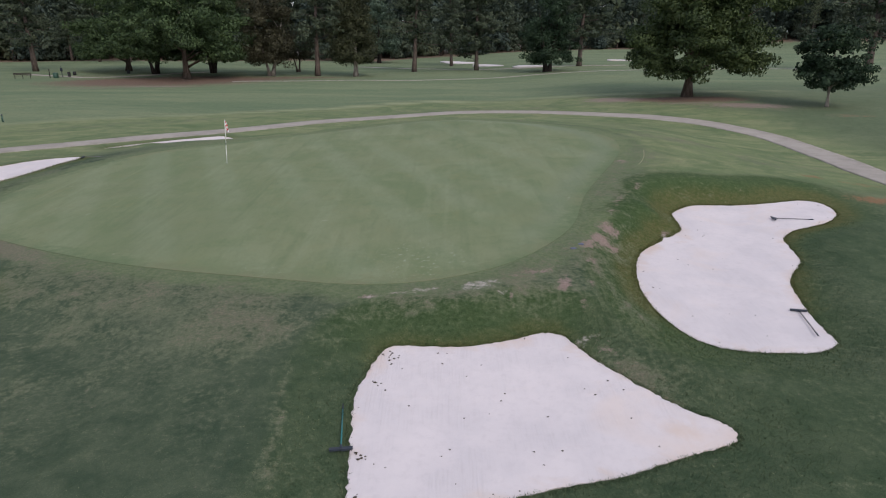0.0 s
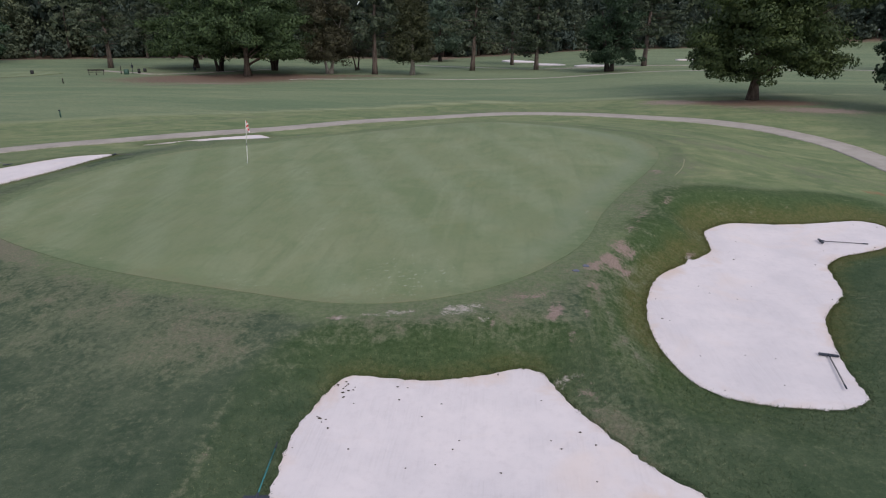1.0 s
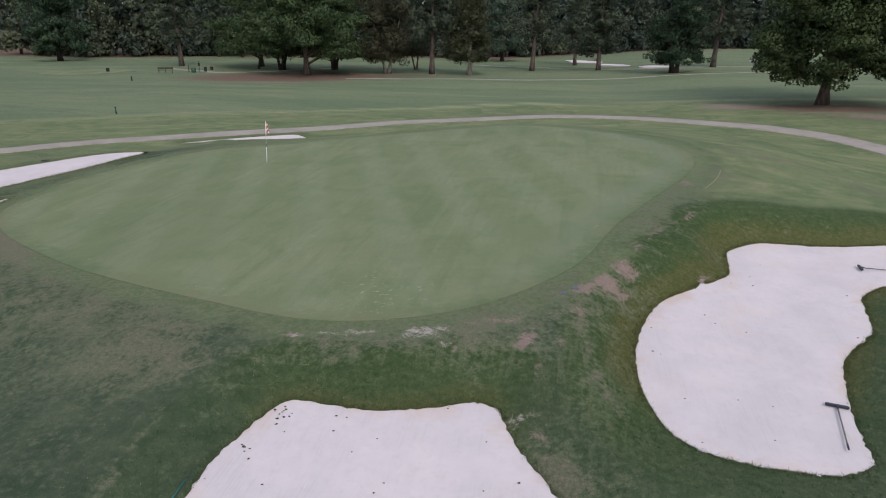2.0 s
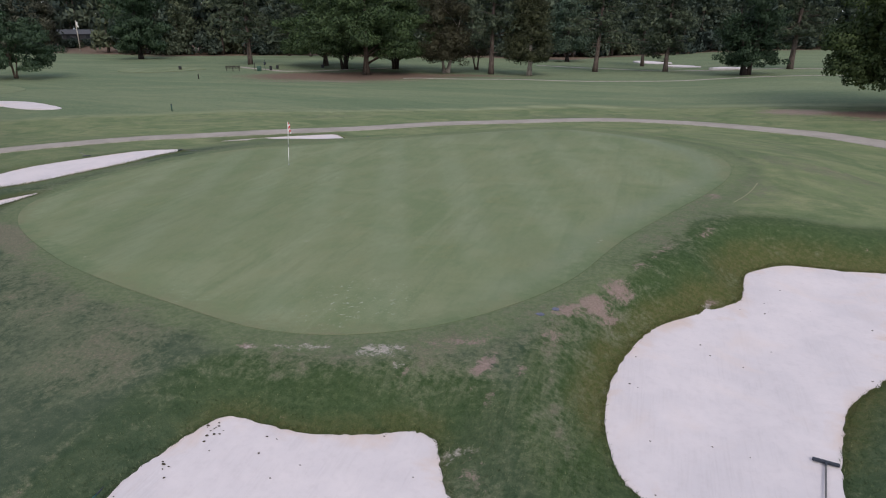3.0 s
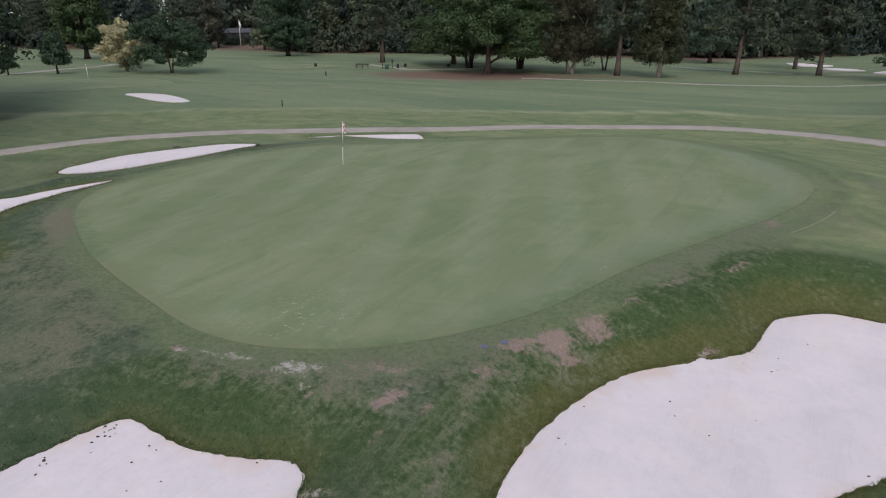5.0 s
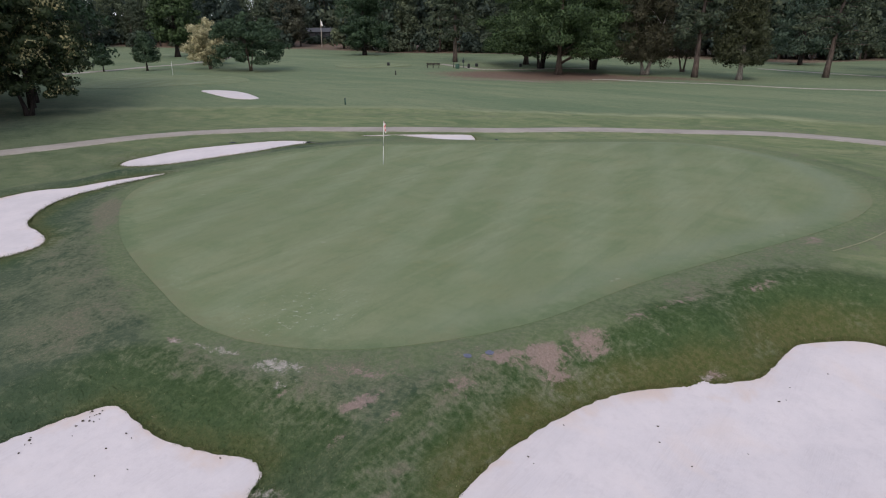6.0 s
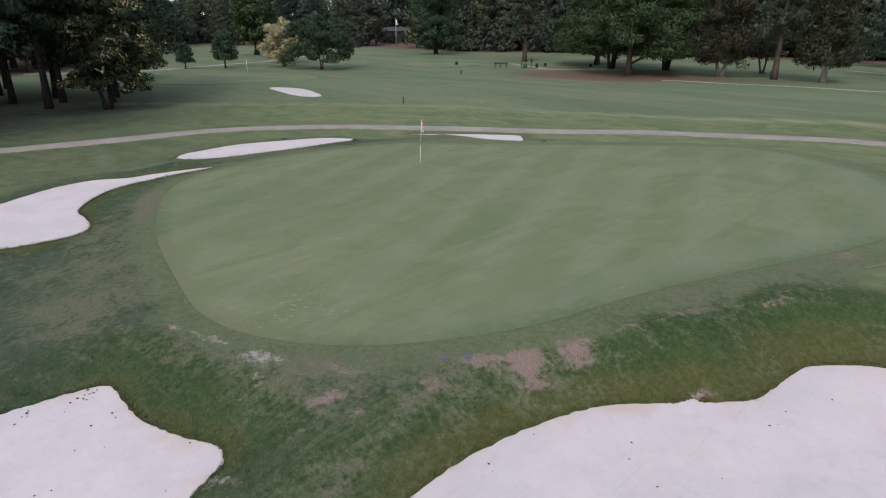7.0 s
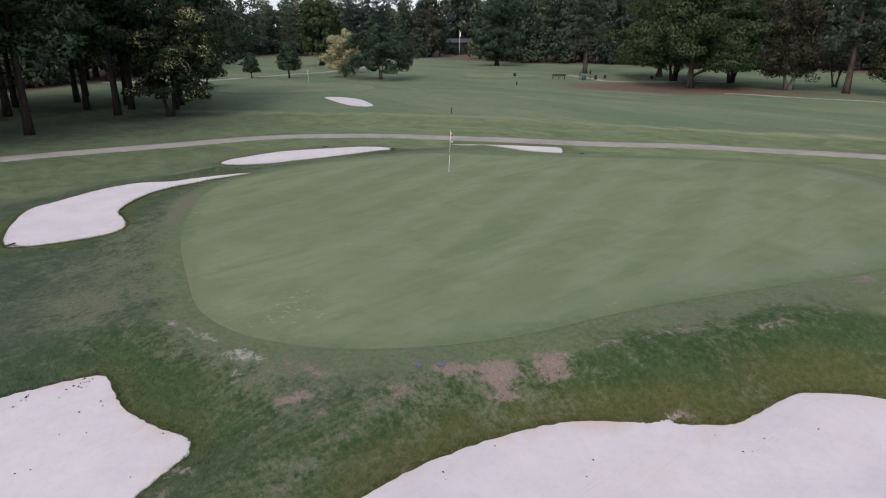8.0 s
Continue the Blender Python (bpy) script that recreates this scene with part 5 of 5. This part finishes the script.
# ---- things on and round the green ----
def flagstick():
    x, y = -11.69, 34.15
    z = at(x, y) + 0.012
    ob = thing("flagstick", "white flagstick with a drooping red and white checked flag", "flagstick", pose(x, y, z, 0, 3.2, 0))
    r = 0.016
    for k, (a, b, mat, lab) in enumerate(((-0.05, 0.93, WHITE_PAINT, ""), (0.93, 1.08, RAKE_GREY, "grey worn band"), (1.08, 2.26, WHITE_PAINT, ""))):
        part("pole", mesh_of("pole", *tube([(0, 0, a), (0, 0, (a + b) / 2), (0, 0, b)], [r, r, r], 10), mat, True), ob, lab)
    part("finial", mesh_of("finial", *tube([(0, 0, 2.26), (0, 0, 2.28), (0, 0, 2.30)], [0.02, 0.024, 0.008], 10), RAKE_GREY, True), ob, "dark rounded cap")
    # a limp flag, hanging in folds from its upper corner
    nu, nv = 16, 20
    pts = {}
    for i in range(nu + 1):
        for j in range(nv + 1):
            u, w = i / nu, j / nv
            fold = 0.035 * math.sin(u * 11 + w * 2) * (0.35 + u)
            pts[i, j] = (0.018 + 0.17 * u * (0.75 + 0.25 * w), fold, 2.24 - 0.44 * w - 0.16 * u)
    for name, odd, mat, lab in (("red_checks", 0, RED_PAINT, "red cloth checks"), ("white_checks", 1, WHITE_CLOTH, "white cloth checks")):
        v, f = [], []
        for i in range(nu):
            for j in range(nv):
                if (i // 6 + j // 5) % 2 == odd:
                    n = len(v)
                    v += [pts[i, j], pts[i + 1, j], pts[i + 1, j + 1], pts[i, j + 1]]
                    f.append((n, n + 1, n + 2, n + 3))
        part(name, mesh_of(name, np.array(v), f, mat, True), ob, lab)
    cup = thing("hole_cup", "white rimmed hole at the foot of the flagstick", "golf hole", pose(x, y, z + 0.001))
    a = np.linspace(0, 2 * np.pi, 24, endpoint=False)
    v = [(0.057 * math.cos(t), 0.057 * math.sin(t), 0.003) for t in a] + [(0.050 * math.cos(t), 0.050 * math.sin(t), 0.003) for t in a]
    part("rim", mesh_of("rim", np.array(v), [(i, (i + 1) % 24, 24 + (i + 1) % 24, 24 + i) for i in range(24)], WHITE_PAINT), cup)
    part("well", mesh_of("well", np.array(v[24:]) - (0, 0, 0.001), [tuple(range(24))], RAKE_HEAD), cup, "dark open hole")


def rake(handle_mat, label, length=1.5, head=0.52):
    """A bunker rake lying flat: handle along +y from the head at the origin."""
    ob = thing("bunker_rake", label, "rake", None, "bunker rakes")
    part("handle", mesh_of("handle", *tube([(0, 0.03, 0.05), (0, length * 0.5, 0.045), (0, length - 0.2, 0.03)], [0.017, 0.017, 0.016], 8), handle_mat, True), ob)
    part("grip", mesh_of("grip", *tube([(0, length - 0.2, 0.03), (0, length - 0.1, 0.03), (0, length, 0.03)], [0.02, 0.021, 0.019], 8), RAKE_HEAD, True), ob, "dark rubber grip")
    part("head", mesh_of("head", *box(head, 0.075, 0.04, 0, 0, 0.035, 0.015), RAKE_HEAD), ob, "dark plastic head")
    part("socket", mesh_of("socket", *tube([(0, -0.02, 0.06), (0, 0.06, 0.06), (0, 0.12, 0.055)], [0.028, 0.028, 0.021], 8), RAKE_HEAD, True), ob)
    tooth = mesh_of("tooth", *tube([(0, 0, 0.04), (0, -0.006, 0.01), (0, -0.012, -0.015)], [0.008, 0.006, 0.003], 5), RAKE_HEAD)
    for k in range(12):
        part("tooth", tooth, ob, m=pose((k - 5.5) * head / 12.4, 0, 0))
    return ob


def lay(x, y, turn, level, tilt=0.0):
    return pose(x, y, level + 0.01, tilt, 0, turn)


flagstick()
r1 = rake(RAKE_GREEN, "teal-handled bunker rake lying on grass at the sand's edge", 1.62, 0.46)
r1.matrix_basis = lay(-1.99, 10.5, 7.0, at(-2.05, 11.0) + 0.02)
r2 = rake(RAKE_GREY, "grey-handled bunker rake lying in the sand", 1.62, 0.46)
r2.matrix_basis = lay(10.33, 16.95, 169, float(sand_level("right", 10.2, 16.3)))
copy_thing(r2, lay(13.85, 25.7, 266, float(sand_level("right", 14.2, 25.6))))
copy_thing(r2, lay(-14.75, 14.15, -56, float(sand_level("left", -14.75, 14.3)) + 0.02))
copy_thing(r2, lay(-21.0, 36.9, -80, at(-20.7, 36.9) + 0.03))
copy_thing(r1, lay(-13.4, 47.6, -87, at(-12.8, 47.6) + 0.03))
copy_thing(r2, lay(-25.9, 34.5, 60, float(sand_level("upper_left", -25.7, 34.3)) + 0.02))


def flat_mark(name, label, mat, rim, lift=0.012):
    p = np.array(rim)
    z = ground_level(p[:, 0], p[:, 1])
    mid = p.mean(0)
    v = np.vstack([np.column_stack([p, z + lift]), np.column_stack([p, z - 0.03]), [[*mid, at(*mid) + lift + 0.004]]])
    n = len(p)
    f = [(i, (i + 1) % n, 2 * n) for i in range(n)] + [(n + i, n + (i + 1) % n, (i + 1) % n, i) for i in range(n)]
    return tagged(new(name, mesh_of(name, v, f, mat)), label, "marking", "turf markings")


def disc(x, y, rx, ry, turn=0, n=18, seed=1):
    rng = np.random.default_rng(seed)
    a = np.linspace(0, 2 * np.pi, n, endpoint=False)
    r = 1 + rng.normal(0, 0.10, n)
    u, w = rx * r * np.cos(a), ry * r * np.sin(a)
    c, s = math.cos(radians(turn)), math.sin(radians(turn))
    return np.stack([x + u * c - w * s, y + u * s + w * c], 1)


flat_mark("valve_cover", "faded blue round valve cover set in worn turf", BLUE_MARK, disc(4.30, 19.88, 0.095, 0.085, seed=3))
flat_mark("valve_cover", "faded blue round valve cover set in worn turf", BLUE_MARK, disc(4.62, 20.28, 0.095, 0.085, seed=4))


def strips():
    a, b = np.array((10.95, 34.7)), np.array((9.75, 31.4))
    t = (b - a) / np.linalg.norm(b - a)
    n = np.array((-t[1], t[0]))
    s = np.linspace(0, 1, 16)
    bow = 0.12 * np.sin(s * np.pi)[:, None] * n
    left = a + (b - a) * s[:, None] + n * 0.022 + bow
    right = a + (b - a) * s[:, None] - n * 0.022 + bow
    z = lambda p: ground_level(p[:, 0], p[:, 1]) + 0.02
    v = np.vstack([np.column_stack([left, z(left)]), np.column_stack([right, z(right)])])
    f = [(i, i + 1, 17 + i, 16 + i) for i in range(15)]
    tagged(new("painted_line", mesh_of("painted_line", v, f, YELLOW_LINE)), "short faded pale yellow line painted on the turf", "marking", "turf markings")


strips()


def litter(name, spots, label):
    """Dry leaves and clods lying on the sand, one heap of stuff for each bunker."""
    rng = np.random.default_rng(5)
    pieces = []
    for x, y, s in spots:
        z = float(sand_level(name, x, y))
        n = 6
        a = np.linspace(0, 2 * np.pi, n, endpoint=False) + rng.random()
        r = s * rng.uniform(0.5, 1.2, n)
        v = [(x + r[i] * math.cos(a[i]), y + 0.7 * r[i] * math.sin(a[i]), z + 0.004 + 0.3 * s * rng.random()) for i in range(n)] + [(x, y, z + s * 0.7), (x, y, z - 0.01)]
        f = [(i, (i + 1) % n, n) for i in range(n)] + [((i + 1) % n, i, n + 1) for i in range(n)]
        pieces.append((np.array(v), f))
    tagged(new("leaf_litter", mesh_of("leaf_litter", *joined(pieces), LITTER)), label, "leaf litter", kind="stuff")


def spots(name, n, seed, clusters=()):
    rng = np.random.default_rng(seed)
    line = RIMS[name]
    out = []
    while len(out) < n:
        p = rng.uniform(line.min(0), line.max(0))
        d = -float(gap(p[:1], p[1:], line)[0])
        if d > 0.1 and (rng.random() < 0.35 or d < 0.5):
            out.append((*p, rng.uniform(0.016, 0.036)))
    for cx, cy, r, m in clusters:
        for _ in range(m):
            out.append((cx + rng.normal(0, r), cy + rng.normal(0, r), rng.uniform(0.02, 0.055)))
    return out


litter("front", spots("front", 34, 1, ((-1.1, 14.0, 0.22, 11), (-1.6, 10.4, 0.12, 7), (-1.5, 9.2, 0.15, 8), (-1.5, 12.9, 0.12, 5))), "dry leaves and clods scattered on the sand")
litter("right", spots("right", 26, 2), "a few dry leaves scattered on the sand")


# ---- far things ----
def bench():
    ob = thing("park_bench", "long dark wooden bench with a low back on the fairway's edge", "bench", pose(-72.2, 113.2, at(-72.2, 113.2), 0, 0, 33))
    for k in range(3):
        part("seat_slat", mesh_of("seat_slat", *box(2.7, 0.13, 0.05, 0, -0.2 + 0.15 * k, 0.46, 0.01), DARK_WOOD), ob)
    for k in range(2):
        part("back_slat", mesh_of("back_slat", *box(2.7, 0.05, 0.14, 0, 0.22, 0.66 + 0.18 * k, 0.01), DARK_WOOD), ob)
    leg = mesh_of("leg", *box(0.1, 0.5, 0.46, 0, -0.02, 0, 0.02), DARK_WOOD)
    post = mesh_of("back_post", *box(0.09, 0.06, 0.56, 0, 0.26, 0.44, 0.01), DARK_WOOD)
    for x in (-1.15, 0, 1.15):
        part("leg", leg, ob, m=pose(x, 0, 0))
        part("back_post", post, ob, m=pose(x, 0, 0))


def post(name, label, x, y, height, r, mat, category="post", cap=None):
    ob = thing(name, label, category, pose(x, y, at(x, y) - 0.03))
    part("shaft", mesh_of("shaft", *tube([(0, 0, 0), (0, 0, height * 0.5), (0, 0, height)], [r, r, r * 0.95], 10), mat, True), ob)
    if cap:
        part("cap", mesh_of("cap", *tube([(0, 0, height), (0, 0, height + 0.06), (0, 0, height + 0.1)], [r * 1.25, r * 1.25, r * 0.5], 10), cap, True), ob)
    return ob


def bin_thing(x, y, w, h, mat, label, name="litter_bin"):
    ob = thing(name, label, "bin", pose(x, y, at(x, y) - 0.02, 0, 0, 20))
    a = [0.45 * w, 0.5 * w, 0.5 * w, 0.47 * w]
    part("body", mesh_of("body", *tube([(0, 0, 0), (0, 0, 0.05), (0, 0, h * 0.85), (0, 0, h * 0.88)], a, 14), mat, True), ob)
    part("lid", mesh_of("lid", *tube([(0, 0, h * 0.88), (0, 0, h * 0.95), (0, 0, h)], [0.52 * w, 0.5 * w, 0.2 * w], 14), mat, True), ob)


def ball_washer(x, y):
    ob = thing("ball_washer", "dark ball washer on a post beside the tee", "ball washer", pose(x, y, at(x, y) - 0.03))
    part("shaft", mesh_of("shaft", *tube([(0, 0, 0), (0, 0, 0.6), (0, 0, 1.3)], [0.05, 0.05, 0.05], 8), RAKE_HEAD, True), ob)
    part("housing", mesh_of("housing", *box(0.34, 0.34, 0.55, 0, 0, 1.1, 0.06), RAKE_HEAD), ob)
    part("plunger", mesh_of("plunger", *tube([(0, 0, 1.65), (0, 0, 1.8), (0, 0, 2.0)], [0.03, 0.03, 0.06], 8), RAKE_HEAD, True), ob)


bench()
ball_washer(-67.9, 117.6)
post("tee_sign_post", "dark wooden tee post", -69.3, 116.2, 1.5, 0.07, DARK_WOOD)
bin_thing(-67.9, 115.6, 0.85, 0.95, BIN_GREEN, "green round litter bin by the tee")
bin_thing(-67.0, 118.2, 0.5, 0.9, BIN_DARK, "dark litter bin by the tee")
bin_thing(-69.5, 124.5, 0.6, 0.7, BIN_DARK, "small dark bin on the turf")
bin_thing(-61.7, 129.5, 0.6, 0.7, BIN_DARK, "small dark bin under the shade trees")
bin_thing(-85.3, 114.1, 0.6, 0.75, BIN_DARK, "small dark bin on the tee", "tee_marker_box")
post("yardage_post", "short dark green yardage post in the fairway", -39.4, 57.7, 0.62, 0.07, BIN_GREEN, cap=RAKE_HEAD)
post("yardage_post", "short brown marker post in the fairway", -64.8, 93.8, 0.75, 0.09, DARK_WOOD)
post("sign_post", "white post beside the far cart path", -171.0, 195.0, 1.7, 0.25, WHITE_PAINT)


def second_flag():
    x, y = -92.9, 68.9
    ob = thing("flagstick", "bare white flagstick on the neighbouring green", "flagstick", pose(x, y, at(x, y) - 0.02))
    part("pole", mesh_of("pole", *tube([(0, 0, 0), (0, 0, 1.1), (0, 0, 2.3)], [0.03, 0.03, 0.03], 8), WHITE_PAINT, True), ob)


def flag_pole():
    x, y = -191.5, 190.0
    ob = thing("flag_pole", "tall pale flag pole with a limp flag before the trees", "flag pole", pose(x, y, at(x, y) - 0.1))
    part("pole", mesh_of("pole", *tube([(0, 0, 0), (0, 0, 5), (0, 0, 10.6)], [0.18, 0.15, 0.11], 10), POLE_PAINT, True), ob)
    v, f = [], []
    for i in range(6):
        for j in range(8):
            v.append((0.15 + 0.16 * i, 0.15 * math.sin(i * 1.9 + j), 10.4 - 0.25 * j - 0.15 * i))
    for i in range(5):
        for j in range(7):
            f.append((i * 8 + j, i * 8 + 8 + j, i * 8 + 9 + j, i * 8 + j + 1))
    part("flag", mesh_of("flag", np.array(v), f, WHITE_CLOTH, True), ob, "limp pale flag")


def house(x, y, turn, w, d, h, label):
    ob = thing("house", label, "house", pose(x, y, float(lie(x, y)) - 0.1, 0, 0, turn))
    part("wall", mesh_of("wall", *box(w, d, h, 0, 0, 0), SIDING), ob)
    e, k = 0.6, 1.9
    v = [(-w / 2 - e, -d / 2 - e, h), (w / 2 + e, -d / 2 - e, h), (w / 2 + e, d / 2 + e, h), (-w / 2 - e, d / 2 + e, h), (-w / 2 - e, 0, h + k), (w / 2 + e, 0, h + k)]
    part("roof", mesh_of("roof", np.array(v), [(0, 1, 5, 4), (2, 3, 4, 5), (1, 2, 5), (3, 0, 4), (3, 2, 1, 0)], ROOFING), ob)
    n = int(w // 3.2)
    for i in range(n):
        cx = -w / 2 + (i + 0.5) * w / n
        win = part("window", mesh_of("window_frame", *box(1.5, 0.12, 1.3, cx, -d / 2 - 0.03, 0.9), SIDING), ob)
        part("pane", mesh_of("pane", *box(1.3, 0.06, 1.1, cx, -d / 2 - 0.08, 1.0), DARK_GLASS), win)


second_flag()
flag_pole()
house(-236, 229, 47, 22, 9, 2.5, "low dark house half hidden behind the trees")
house(-121, 232, 30, 14, 9, 4.6, "white house half hidden by pines")


# ---- grass blades: long fringe round the sand, tufts on the near turf ----
def blades():
    rng = np.random.default_rng(9)
    pos, size = [], []
    for name, many in (("front", 260), ("right", 220), ("left", 130), ("upper_left", 130), ("back", 90)):
        line = RIMS[name]
        for k in range(len(line)):
            a, b = line[k], line[(k + 1) % len(line)]
            ln = np.linalg.norm(b - a)
            n = int(ln * many)
            t = (b - a) / (ln + 1e-9)
            s = rng.random(n)[:, None]
            off = np.abs(rng.normal(0.02, 0.07, n))[:, None]
            # outside lies to the left of a clockwise rim, to the right of the other
            pos.append(a + (b - a) * s + np.array([[-t[1], t[0]]]) * off)
            size.append(np.full(n, 0.055 if name in ("front", "right") else 0.10))
    edge = np.vstack(pos)
    area = rng.uniform((-13, 7.5), (17, 31), (300000, 2))
    d, g = looked_up("sand", *area.T), looked_up("green", *area.T)
    near = rng.random(len(area)) < np.clip(1.25 - (np.hypot(area[:, 0] - 5, area[:, 1] - 6) - 5) / 22, 0.05, 1)
    keep = (d > 0.03) & (g > 0.25) & near
    area = area[keep]
    bank = 1 - smooth(0.8, 2.2, d[keep])
    p = np.vstack([edge, area])
    h = np.concatenate([np.concatenate(size), 0.022 + 0.022 * bank]) * rng.uniform(0.5, 1.35, len(p))
    z = looked_up("level", *p.T) - 0.004
    a = rng.random(len(p)) * 2 * np.pi
    lean = rng.normal(0, 0.75, (len(p), 2)) * h[:, None]
    wide = 0.007 + 0.004 * rng.random(len(p))
    c, s = np.cos(a) * wide, np.sin(a) * wide
    base = np.column_stack([p, z])
    v = np.stack([base + np.column_stack([c, s, 0 * c]), base - np.column_stack([c, s, 0 * c]), base + np.column_stack([lean, h])], 1).reshape(-1, 3)
    me = mesh_of("grass_blades", v, np.arange(len(v)).reshape(-1, 3), BLADES)
    values(me, **{k: np.repeat(looked_up(k, *p.T), 3) for k in ("dry", "soil", "white", "clay", "mulch", "rough", "foot", "fair", "verge", "collar", "ring", "mown", "wheel")})
    tagged(new("rough_grass", me), "short tufted grass on the banks and along the sand's edge", "grass", kind="stuff")


blades()
